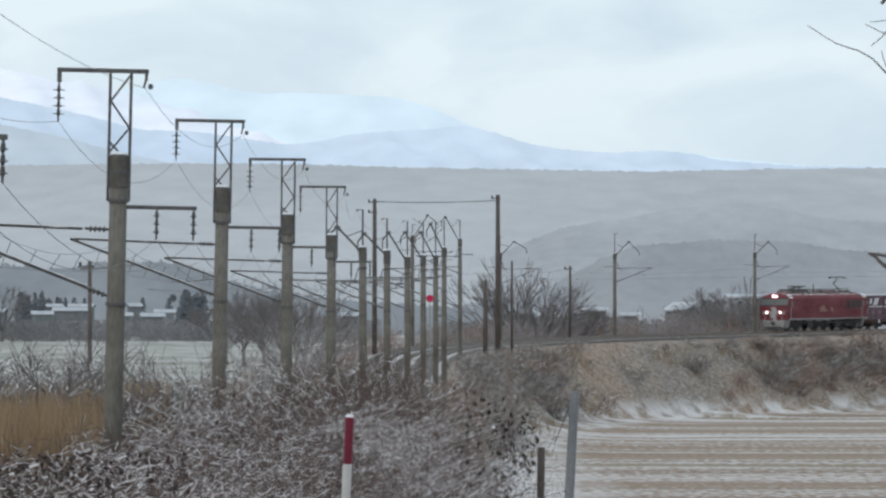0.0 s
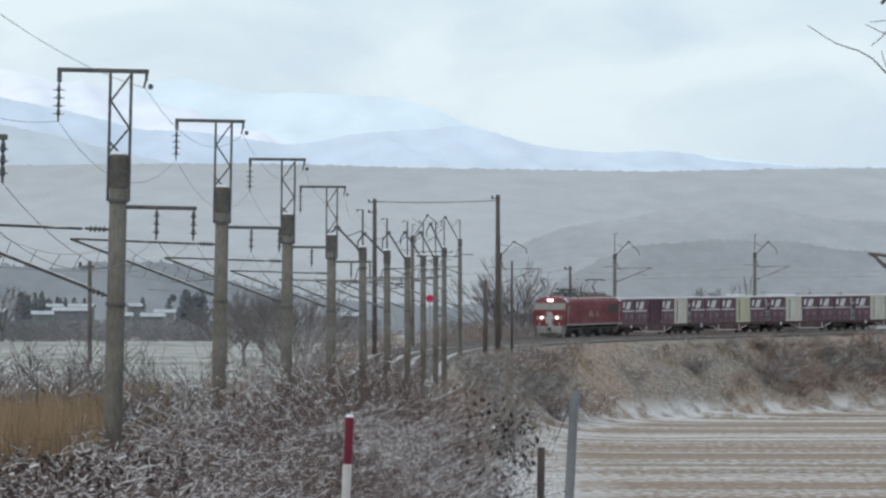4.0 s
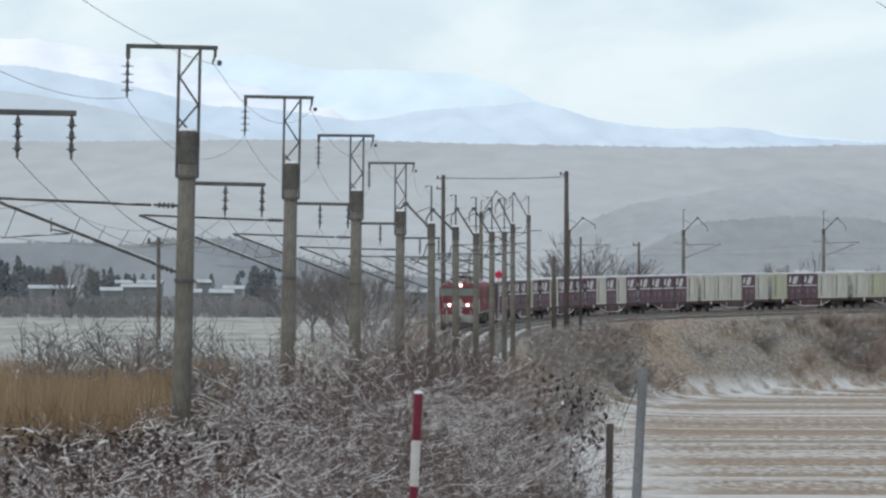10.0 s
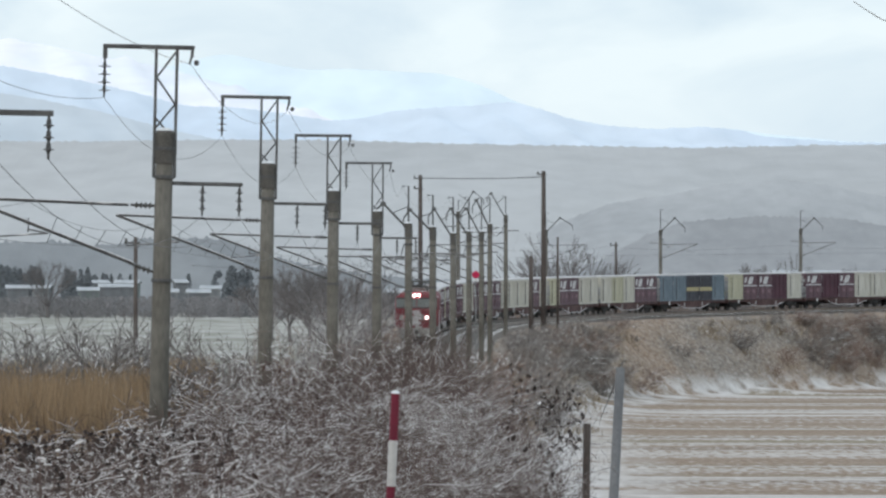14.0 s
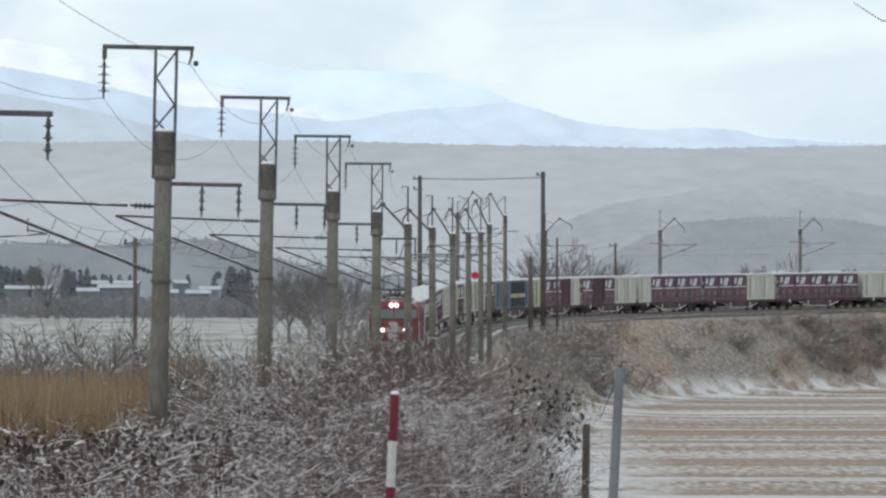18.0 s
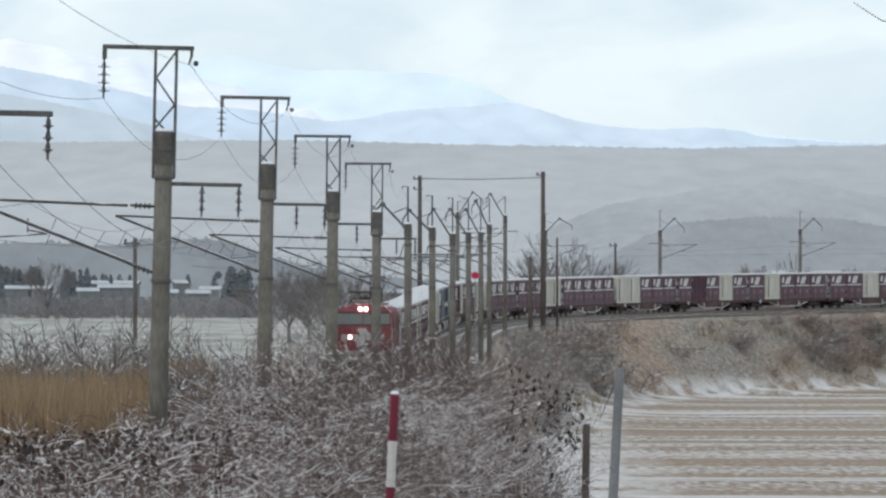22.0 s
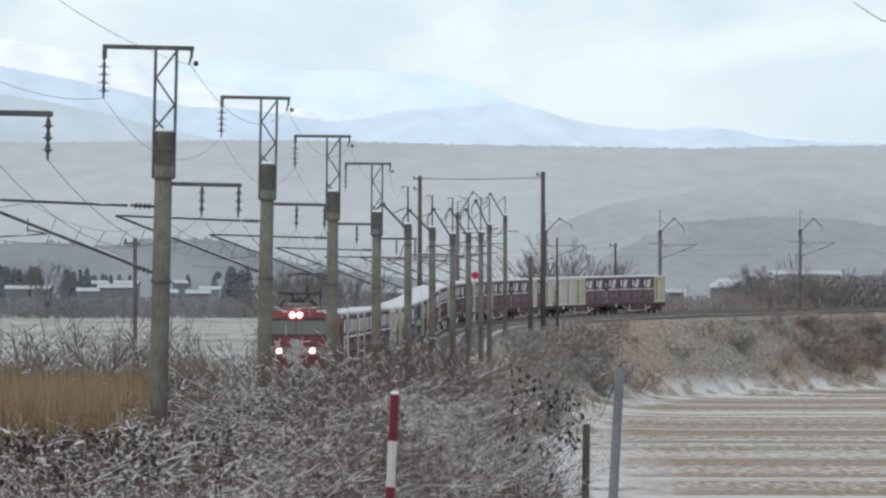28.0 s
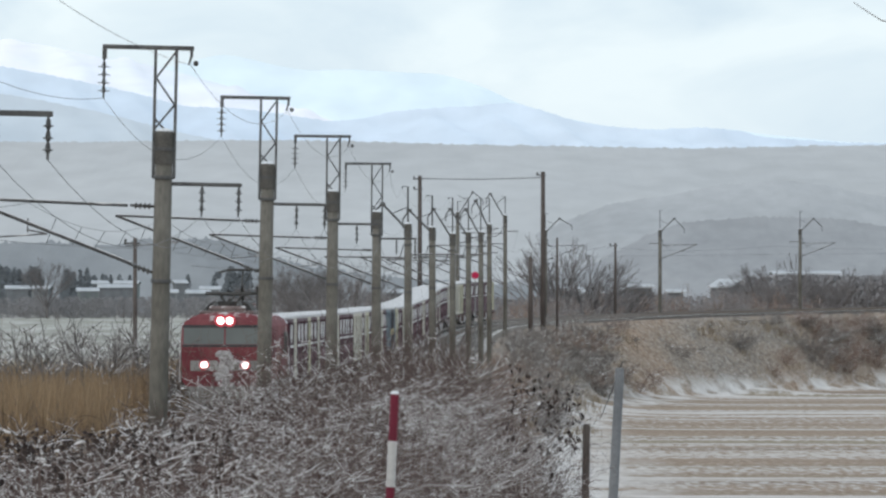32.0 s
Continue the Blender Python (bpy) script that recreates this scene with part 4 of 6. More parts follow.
    part("lower_arm", Geo().tube((3.4, 0, 4.15), (6.0, 0, 4.42), 0.06), LOCO_DARK, p)
    part("upper_arm", Geo().tube((6.0, 0.1, 4.42), (3.9, 0.1, 4.56), 0.05), LOCO_DARK, p)
    for x, z in ((3.9, 4.66), (4.3, 4.62)):
        part("collector_head", Geo().pipe([(x, -0.98, z + 0.03), (x, -0.62, z), (x, 0.62, z), (x, 0.98, z + 0.03)], 0.05), LOCO_DARK, p)
        for y in (-0.45, 0.45):
            part("head_strut", Geo().tube((x, y * 0.6, 4.36), (x, y, z), 0.05), LOCO_DARK, p)
    p = part("pantograph", Geo().box((-6.6, -0.8, 4.05), (-4.2, 0.8, 4.12), 0.02), LOCO_DARK, loco, "raised pantograph")
    part("lower_arm", Geo().tube((-6.2, 0, 4.15), (-4.6, 0, 4.9), 0.05), LOCO_DARK, p)
    part("upper_arm", Geo().tube((-4.6, 0, 4.9), (-5.6, 0, 5.55), 0.035).tube((-4.6, 0.05, 4.9), (-5.5, 0.35, 5.55), 0.02), LOCO_DARK, p)
    for x in (-5.7, -5.4):
        part("collector_head", Geo().pipe([(x, -0.95, 5.47), (x, -0.6, 5.58), (x, 0.6, 5.58), (x, 0.95, 5.47)], 0.05), LOCO_DARK, p)
    part("aerial", Geo().tube((2.0, 0.9, 3.95), (2.0, 0.9, 4.9), 0.045), LOCO_DARK, loco, "short upright aerial")
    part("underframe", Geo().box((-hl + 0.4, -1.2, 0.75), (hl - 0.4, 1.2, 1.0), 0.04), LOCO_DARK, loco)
    for x in (-6.6, 0.0, 6.6):
        bogie(loco, x, (-1.2, 1.2), 3.4, True)
    for x in (-3.3, 3.3):
        part("equipment_box", Geo().box((x - 0.7, -1.25, 0.35), (x + 0.7, 1.25, 0.8), 0.05), LOCO_DARK, loco)
    return loco


def make_wagon():
    w = thing("container_wagon", Matrix(), "reddish-brown flat container wagon with fishbelly side sills", "freight wagon", "wagons of the train")
    hl = WAGON_LEN / 2 - 0.45
    part("deck", Geo().box((-hl, -1.2, 0.88), (hl, 1.2, 1.02), 0.03), WAGON_BROWN, w)
    for y in (-1.22, 1.22):
        g = Geo().loft([[(x, y - 0.04, z0), (x, y + 0.04, z0), (x, y + 0.04, 1.03), (x, y - 0.04, 1.03)] for x, z0 in
                        ((-hl, 0.82), (-5.2, 0.82), (-3.2, 0.42), (3.2, 0.42), (5.2, 0.82), (hl, 0.82))])
        sill = part("side_sill", g, WAGON_BROWN, w)
        part("truss_rod", Geo().pipe([(-4.6, y * 1.05, 0.72), (-2.6, y * 1.05, 0.34), (2.6, y * 1.05, 0.34), (4.6, y * 1.05, 0.72)], 0.035), PAINT_WHITE, sill, "pale rod along the sill")
        for x in (-2.6, 2.6):
            part("rod_post", Geo().tube((x, y * 1.05, 0.34), (x, y * 1.05, 0.86), 0.05), PAINT_WHITE, sill)
        part("brake_handle", Geo().lathe((hl - 2.6, y * 1.04, 0.86), [(0, 0.18), (0.03, 0.2), (0.05, 0.16)], 12, (0, 1, 0)), PAINT_WHITE, sill)
        for k in range(5):
            part("twist_lock", Geo().box((-7.75 + 3.8 * k + 0.1, y - 0.09, 0.98), (-7.45 + 3.8 * k + 0.1, y + 0.09, 1.06), 0.02), LOCO_DARK, sill)
    for sx in (-1, 1):
        bogie(w, sx * 7.1, (-0.95, 0.95), 2.7)
        part("buffer_beam", Geo().box((sx * hl - 0.08, -1.2, 0.7), (sx * hl + 0.08, 1.2, 1.04), 0.03), WAGON_BROWN, w)
        part("coupler", Geo().box((sx * (hl + 0.25) - 0.3, -0.12, 0.74), (sx * (hl + 0.25) + 0.25, 0.12, 0.98), 0.04), LOCO_DARK, w)
        part("end_rail", Geo().pipe([(sx * hl, -1.1, 1.0), (sx * hl, -1.1, 1.6), (sx * hl, -0.5, 1.6), (sx * hl, -0.5, 1.0)], 0.025), PAINT_WHITE, w)
    part("air_tank", Geo().tube((-1.2, -0.4, 0.62), (0.4, -0.4, 0.62), 0.2, n=10), LOCO_DARK, w)
    return w


def make_container(kind):
    paint, label = {"P": (BOX_PURPLE, "dull purple freight container with white emblem shapes and stripe"), "W": (BOX_WHITE, "cream ribbed freight container with a snowy top"),
                    "Y": (BOX_YELLOW, "yellowish ribbed freight container with a snowy top"), "B": (BOX_BLUE, "grey-blue freight container with a snowy top"),
                    "D": (BOX_NAVY, "dark navy freight container with a yellow stripe"), "Q": (BOX_PURPLE_DARK, "darker purple freight container, emblems worn off")}[kind]
    c = thing("freight_container", Matrix(), label, "container", "containers on the train")
    L, W, H = 1.86, 1.22, 2.5
    body = part("body", Geo().box((-L + 0.04, -W + 0.05, 0.08), (L - 0.04, W - 0.05, H - 0.04), 0.02), paint, c)
    for x in (-L, L):
        for y in (-W, W):
            part("corner_post", Geo().box((min(x, x * 0.95), min(y, y * 0.94), 0), (max(x, x * 0.95), max(y, y * 0.94), H), 0.015), paint, c)
    for y in (-W, W):
        for z0, z1 in ((0.0, 0.16), (H - 0.14, H)):
            part("side_rail", Geo().box((-L * 0.95, min(y, y * 0.94), z0), (L * 0.95, max(y, y * 0.94), z1), 0.01), paint, body)
    for x in (-L, L):
        part("end_rail", Geo().box((min(x, x * 0.95), -W * 0.94, H - 0.14), (max(x, x * 0.95), W * 0.94, H), 0.01), paint, body)
        for yy in (-0.45, 0.45):
            part("lock_rod", Geo().tube((x * 0.99, yy, 0.2), (x * 0.99, yy, H - 0.2), 0.025, n=6), STEEL_GALV, body)
    for sy in (-1, 1):
        y0, y1 = sorted((sy * (W - 0.052), sy * (W - 0.012)))
        if kind in "PQ":
            for x in (-1.1, 0.0, 1.1):
                part("door_rib", Geo().box((x - 0.03, y0, 0.16), (x + 0.03, y1, H - 0.14)), paint, body)
        else:
            for k in range(9):
                x = -1.6 + 0.4 * k
                part("rib", Geo().box((x - 0.045, y0, 0.16), (x + 0.045, y1, H - 0.14)), paint, body)
            part("door_seam", Geo().box((-0.02 + 0.9, sy * (W - 0.03) - 0.03, 0.2), (0.02 + 0.9, sy * (W - 0.03) + 0.03, H - 0.2)), LOCO_DARK, body)
        if kind == "P":
            a, b = sorted((sy * (W - 0.01), sy * (W + 0.006)))
            part("stripe", Geo().box((-1.7, a, 1.30), (1.7, b, 1.40)), PAINT_WHITE, body, "white horizontal stripe")
            for x0, x1, sl, z0, z1 in ((-1.42, -1.0, 0.08, 1.66, 2.24), (-0.42, 0.58, 0.26, 1.52, 2.26)):
                x0, x1, q = x0 * -sy, x1 * -sy, sl * -sy
                part("emblem", Geo().loft([[(x0 - q, yy, z0), (x1 - q, yy, z0), (x1 + q, yy, z1), (x0 + q, yy, z1)] for yy in (a, b)]), PAINT_WHITE, body, "white emblem shape")
            for x in (-0.9, 0.7):
                part("data_panel", Geo().box((x - 0.28, a, 0.62), (x + 0.28, b - 0.003 if sy > 0 else b, 0.98)), BOX_PURPLE_PALE, body, "faded pale writing block")
        if kind == "D":
            a, b = sorted((sy * (W - 0.01), sy * (W + 0.006)))
            part("stripe", Geo().box((-1.84, a, 0.95), (1.84, b, 1.32)), STRIPE_YELLOW, body, "yellow horizontal stripe")
    # snow that the wind packs against the leading end
    rng = random.Random(ord(kind) + 7)
    g = Geo()
    for k in range(9):
        for m in range(6):
            y, z = -W * 0.86 + W * 1.72 * k / 8, 0.25 + 0.38 * m
            if rng.random() < 0.8:
                g.box((L + 0.002, y - rng.uniform(0.10, 0.17), z - rng.uniform(0.12, 0.2)), (L + rng.uniform(0.015, 0.04), y + rng.uniform(0.10, 0.17), z + rng.uniform(0.12, 0.2)))
    part("end_frost", g, END_FROST, c, "wind-blown snow on the leading end")["kind"] = "stuff"
    g = Geo()
    rng = random.Random(ord(kind))
    nx, ny = 8, 5
    for j in range(ny + 1):
        for i in range(nx + 1):
            e = 0.0 if i in (0, nx) or j in (0, ny) else 0.02 + 0.05 * rng.random()
            g.v.append(Vector((-L * 0.98 + 2 * L * 0.98 * i / nx, -W * 0.98 + 2 * W * 0.98 * j / ny, H + 0.10 + e)))
    g.f = [(j * (nx + 1) + i, j * (nx + 1) + i + 1, (j + 1) * (nx + 1) + i + 1, (j + 1) * (nx + 1) + i) for j in range(ny) for i in range(nx)]
    g.box((-L * 0.98, -W * 0.98, H - 0.005), (L * 0.98, W * 0.98, H + 0.10), 0.03)
    part("snow_cover", g, ROOF_DUST, c, "thin snow on the roof")
    return c


BOX_PURPLE_PALE = material("faded_purple_print", (0.20, 0.11, 0.13), (0.30, 0.19, 0.21), 3, 0.7, fine=0.3)
# what stands behind the locomotive's front, in metres: end of each run and its kind
RUNS = ((36.2, "P"), (39.4, "W"), (52.3, "P"), (55.5, "W"), (65.0, "P"), (68.9, "W"), (84.6, "P"), (88.4, "W"), (92.4, "P"), (95.7, "W"), (114.6, "P"), (132.4, "W"),
        (135.9, "P"), (145.2, "W"), (153.4, "P"), (174.0, "W"), (181.8, "P"), (189.1, "B"), (195.8, "D"), (201.9, "B"), (206.6, "Y"), (217.6, "P"), (221.8, "W"), (232.8, "P"),
        (245.8, "W"), (274.6, "P"), (282.0, "W"), (301.0, "P"), (310.2, "W"), (334.3, "P"), (338.3, "W"), (347.1, "P"), (350.9, "W"), (370.0, "P"), (374.0, "W"), (377.6, "P"),
        (392.9, "W"), (417.5, "P"), (440, "Y"))


def on_track(arc, reach):
    a, b = on_line(arc + reach), on_line(arc - reach)
    f = (a - b).normalized()
    left = Vector((0, 0, 1)).cross(f).normalized()
    up = f.cross(left)
    m = Matrix((f, left, up)).transposed().to_4x4()
    m.translation = (a + b) / 2
    return m


TIMES = [0.5 * k for k in range(65)]
loco = make_loco()
ROLLING = [(loco, LOCO_LEN / 2, 6.6, Matrix())]
wagon_0 = make_wagon()
boxes = {k: make_container(k) for k in "PWYBDQ"}
used = set()
rng_train = random.Random(12)
for k in range(20):
    behind = LOCO_LEN + 0.2 + WAGON_LEN * (k + 0.5)
    w = wagon_0 if k == 0 else copy_thing(wagon_0, Matrix())
    ROLLING.append((w, behind, 7.1, Matrix()))
    for j in range(5):
        x = (2 - j) * SLOT
        at = behind - x
        kind = next(c for end, c in RUNS if at < end)
        if kind == "P" and rng_train.random() < 0.05:
            kind = "Q"
        if kind == "W" and rng_train.random() < 0.1:
            kind = "Y"
        c = copy_thing(boxes[kind], Matrix()) if kind in used else boxes[kind]
        used.add(kind)
        ROLLING.append((c, behind, 7.1, Matrix.Translation((x, rng_train.uniform(-0.02, 0.02), 1.07))))


def motions():
    for ob, behind, reach, local in ROLLING:
        walk(ob, [(t, on_track(15.8 * t + 0.03 * t * t - behind, reach) @ local) for t in (TIMES if ob is loco else TIMES[::2])])


# ---- shrubs, trees, reeds ----
def grow(g, rng, p, d, length, r, level, bend, droop, twig_n, tip):
    """One stem that bends as it grows and throws off thinner ones."""
    steps = 3 if level or g.snow else 2
    if level >= 2:
        steps = 4
    pts = []
    for k in range(steps):
        d = (d + Vector((rng.gauss(0, bend), rng.gauss(0, bend), rng.gauss(0, bend * 0.6) - droop))).normalized()
        q = p + d * (length / steps)
        r2 = max(tip, r * (0.78 if level else 0.7))
        if level:
            g.tube(p, q, r, r2, 3, cap=False)
        else:
            w = Vector((rng.gauss(0, 1), rng.gauss(0, 1), rng.gauss(0, 0.6))).cross(d).normalized()
            g.quad(p - w * r, p + w * r, q + w * r2 * 0.8, q - w * r2 * 0.8)
        if g.snow and abs(d.z) < 0.75 and rng.random() < g.share:
            g.snow.line_with_snow(p, q, r, r2, g.thick * rng.uniform(0.6, 1.3))
        if level > 0:
            for _ in range(twig_n[level - 1]):
                side = Vector((rng.gauss(0, 1), rng.gauss(0, 1), rng.gauss(0.25, 0.7))).normalized()
                grow(g, rng, p.lerp(q, rng.random()), (d * 0.75 + side * g.fork).normalized(), length * rng.uniform(*g.ratio), max(tip, r2 * 0.62), level - 1,
                     bend * 1.1, droop, twig_n, tip)
        p, r = q, r2
    return p


def shrub_geo(seed, h, spread, stems, twig_n, tip=0.006, r=0.022, level=2, bend=0.22, droop=0.03, upright=1.0, lining=0.0, share=0.5, fork=0.75, ratio=(0.35, 0.62)):
    rng = random.Random(seed)
    g = Geo()
    g.fork, g.ratio = fork, ratio
    if lining:
        g.snow, g.share, g.thick = Geo(), share, lining
    for _ in range(stems):
        a, q = rng.uniform(0, 2 * math.pi), math.sqrt(rng.random())
        base = Vector((math.cos(a) * q * spread * 0.35, math.sin(a) * q * spread * 0.35, -0.1))
        d = Vector((math.cos(a) * q * spread / h, math.sin(a) * q * spread / h, upright)).normalized()
        grow(g, rng, base, d, h * rng.uniform(0.7, 1.0), r, level, bend, droop, twig_n, tip)
    return fitted(g, h)


def fitted(g, h, share=0.993):
    """Brings the crown to the height wanted; a few twigs stand out above."""
    top = float(np.quantile([p.z for p in g.v], share))
    for p in g.v + (g.snow.v if g.snow else []):
        p.z *= h / top
    return g


def leaf_geo(seed, h, spread, count, size):
    """Withered leaves and seed heads that still hang in the twigs."""
    rng = random.Random(seed)
    g = Geo()
    for _ in range(count):
        a, q = rng.uniform(0, 2 * math.pi), math.sqrt(rng.random())
        c = Vector((math.cos(a) * q * spread * 0.75, math.sin(a) * q * spread * 0.75, h * rng.uniform(0.5, 0.98)))
        d = Vector((rng.gauss(0, 0.35), rng.gauss(0, 0.35), -1)).normalized()
        s = size * rng.uniform(0.6, 1.3)
        w = Vector((rng.gauss(0, 1), rng.gauss(0, 1), 0)).normalized() * s * 0.33
        t = w.cross(d) * 0.5
        g.quad(c, c + d * s * 0.5 + w + t, c + d * s, c + d * s * 0.55 - w + t)
        g.quad(c, c + d * s * 0.5 + t * 1.5, c + d * s, c + d * s * 0.55 - t * 1.5)
    return g


def make_shrub(name, seed, h, spread, stems, twig_n, mat, label, group, leaves=0, leaf_size=0.1, **kw):
    ob = thing(name, Matrix(), label, "shrub", group)
    g = shrub_geo(seed, h, spread, stems, twig_n, **kw)
    part("branchwork", g, mat, ob)
    if g.snow:
        part("snow_lining", g.snow, TWIG_SNOW, ob, "fresh snow lying along the twigs")["kind"] = "stuff"
    if leaves:
        part("dead_foliage", leaf_geo(seed + 50, h, spread, leaves, leaf_size), DEAD_LEAF, ob, "dark withered leaves")
    return ob


def scatter(kinds, places):
    """First place takes the model itself, later ones a copy."""
    fresh = {}
    for kind, m in places:
        if kind in fresh:
            copy_thing(kinds[kind], m)
        else:
            fresh[kind] = m
    for kind, m in fresh.items():
        kinds[kind].matrix_basis = m
    for k, ob in enumerate(kinds):
        if k not in fresh:
            for o in (*ob.children_recursive, ob):
                bpy.data.objects.remove(o)


def stand(x, y, turn, size, tall=None, sink=0.05):
    return Matrix.Translation((x, y, ground_at(x, y) - sink)) @ Matrix.Rotation(turn, 4, "Z") @ Matrix.Diagonal((size, size, tall or size, 1))


rng = random.Random(21)
SHRUB = "leafless thicket shrub with snow lying along its twigs"
near = [make_shrub("snowy_shrub", 100 + k, 3.0, 1.7, 14, (4, 3), TWIG, SHRUB, "snowy shrubs", 0 if k % 2 else 34, 0.09, bend=0.40, droop=0.02, tip=0.0032, r=0.0085,
                   lining=0.0040, share=0.21 if k < 4 else 0.07, fork=1.1, ratio=(0.28, 0.5)) for k in range(6)]
SIL = [(-200, 815), (0, 806), (90, 790), (180, 772), (260, 768), (330, 752), (385, 722), (440, 690), (500, 668), (560, 652), (640, 644), (735, 634), (800, 624),
       (860, 622), (905, 640), (935, 690), (965, 760), (1000, 850)]
places = []
tries = 0
while len(places) < 150 and tries < 8000:
    tries += 1
    px, d = rng.uniform(-160, 920), rng.uniform(80, 192)
    sil = float(np.interp(px, [a for a, _ in SIL], [b for _, b in SIL]))
    top = sil + (185 - d) / 113 * (830 - min(sil, 800)) * 0.9 + rng.uniform(-12, 22)
    x = (px - 784) / F * d
    z = ground_at(x, d)
    h = height(top, d) - z
    s, q = nearest(x, d)
    if not 1.0 < h < 4.6 or q[0] < 5.6:
        continue
    wide = (0.55 + h / 6.0) * float(np.interp(px, [560, 760], [1.0, 0.5]))
    if px + wide * 2.5 * F / d > float(np.interp(top, [590, 700, 880], [905, 965, 965])):
        continue
    if top < 690 and px - (0.55 + h / 6.0) * 1.9 * F / d < 455:
        continue
    places.append((rng.randrange(4) if px < 640 else rng.randrange(4, 6), stand(x, d, rng.uniform(0, 6.3), wide, h / 2.9)))
tries = 0
while tries < 1600 and len(places) < 200:
    tries += 1
    px, d = rng.uniform(540, 850), rng.uniform(150, 192)
    x = (px - 784) / F * d
    h = height(float(np.interp(px, [a for a, _ in SIL], [b for _, b in SIL])) + rng.uniform(-12, 22), d) - ground_at(x, d)
    s, q = nearest(x, d)
    wide = (0.5 + h / 7.0) * float(np.interp(px, [600, 800], [1.0, 0.5]))
    if px + wide * 2.5 * F / d > 945:
        continue
    if q[0] > 6.0 and 2.0 < h < 6.2:
        places.append((rng.randrange(4) if px < 640 else rng.randrange(4, 6), stand(x, d, rng.uniform(0, 6.3), wide, h / 2.9)))
for px, top, d in ((850, 660, 128), (870, 690, 122), (885, 720, 118), (860, 740, 114), (895, 760, 112), (850, 790, 108), (890, 810, 106), (905, 850, 102), (860, 850, 100), (840, 720, 118), (905, 800, 107),
                   (910, 840, 103), (880, 780, 109), (830, 830, 103)):
    x = (px - 784) / F * d
    h = max(1.0, height(top, d) - ground_at(x, d))
    places.append((rng.randrange(4, 6), stand(x, d, rng.uniform(0, 6.3), 0.34 + h / 12, h / 2.9)))
scatter(near, places)

# coarser boughs at the foot of the thicket, thick with snow
bough = [make_shrub("snowy_bough", 150 + k, 1.6, 1.5, 6, (3, 2), TWIG, "arching snow-laden boughs at the thicket's foot", "snowy boughs", 0, 0.1, bend=0.34, droop=0.06,
                    tip=0.0045, r=0.013, lining=0.006, share=0.5, fork=0.9, ratio=(0.3, 0.55)) for k in range(4)]
places = []
for px, top, d in ((20, 805, 92), (75, 815, 88), (130, 800, 95), (190, 795, 98), (245, 800, 90), (300, 785, 102), (355, 770, 106), (410, 750, 112), (60, 820, 84), (170, 815, 86), (280, 810, 88),
                   (390, 790, 98), (470, 760, 108)):
    x = (px - 784) / F * d
    h = max(0.9, height(top, d) - ground_at(x, d))
    places.append((rng.randrange(4), stand(x, d, rng.uniform(0, 6.3), 0.5 + h / 3.2, h / 1.6)))
scatter(bough, places)


def sweeping_geo(seed, stems):
    """Long slender shoots that all arch one way, with finer shoots along them."""
    r = random.Random(seed)
    g = Geo()
    g.snow = Geo()

    def shoot(p, d, length, rad, level):
        steps = 6
        for k in range(steps):
            d = (d + Vector((0.03, 0, -0.035 if level else 0.01)) + Vector((r.gauss(0, 0.09), r.gauss(0, 0.12), r.gauss(0, 0.10)))).normalized()
            q = p + d * (length / steps)
            g.tube(p, q, rad * (1 - k * 0.13), rad * (0.87 - k * 0.13), 3, cap=False)
            if r.random() < 0.30:
                g.snow.line_with_snow(p, q, rad * (1 - k * 0.13), rad * (0.87 - k * 0.13), r.uniform(0.002, 0.005))
            if level:
                for _ in range(3):
                    e = (d + Vector((r.gauss(0.2, 0.2), r.gauss(0, 0.4), r.gauss(0.03, 0.24)))).normalized()
                    shoot(p.lerp(q, r.random()), e, length * r.uniform(0.25, 0.5), max(0.0028, rad * 0.6), level - 1)
            p = q

    for _ in range(stems):
        p = Vector((r.uniform(-1.0, 0.3), r.gauss(0, 0.5), r.uniform(-0.1, 0.9)))
        g.tube((-0.7, 0, -0.5), p, 0.012, 0.008, 4)
        shoot(p, Vector((r.uniform(0.6, 1.2), r.gauss(0, 0.3), r.uniform(-0.05, 0.55))).normalized(), r.uniform(0.8, 1.5), 0.0055, 1)
    return g


def bough_geo(seed):
    """A few long coarse boughs that sag and rise again, with upright side shoots."""
    r = random.Random(seed)
    g = Geo()
    g.snow = Geo()

    def run(p, d, length, rad, lift, level):
        steps = 9 if level else 4
        for k in range(steps):
            d = (d + Vector((r.gauss(0, 0.12), r.gauss(0, 0.1), lift + r.gauss(0, 0.15)))).normalized()
            q = p + d * (length / steps)
            a, b = rad * (1 - 0.7 * k / steps), rad * (1 - 0.7 * (k + 1) / steps)
            g.tube(p, q, a, b, 5, cap=False)
            if abs(d.z) < 0.85 and r.random() < 0.85:
                g.snow.line_with_snow(p, q, a, b, r.uniform(0.002, 0.005))
            if level and r.random() < 0.75:
                run(q, (d * 0.5 + Vector((r.gauss(0, 0.5), r.gauss(0, 0.3), r.uniform(0.1, 1.0)))).normalized(), length * r.uniform(0.15, 0.32), b * 0.6, 0.03, 0)
            p = q

    for _ in range(2):
        side = r.choice((-1, 1, 1))
        run(Vector((r.uniform(-0.3, 0.3), r.gauss(0, 0.3), r.uniform(0.2, 0.7))), Vector((side, r.gauss(0, 0.2), r.uniform(-0.25, 0.3))).normalized(), r.uniform(1.2, 2.0), 0.0085, 0.05, 1)
    g.tube((0, 0, -0.6), (0, 0, 0.7), 0.02, 0.013, 6)
    return g


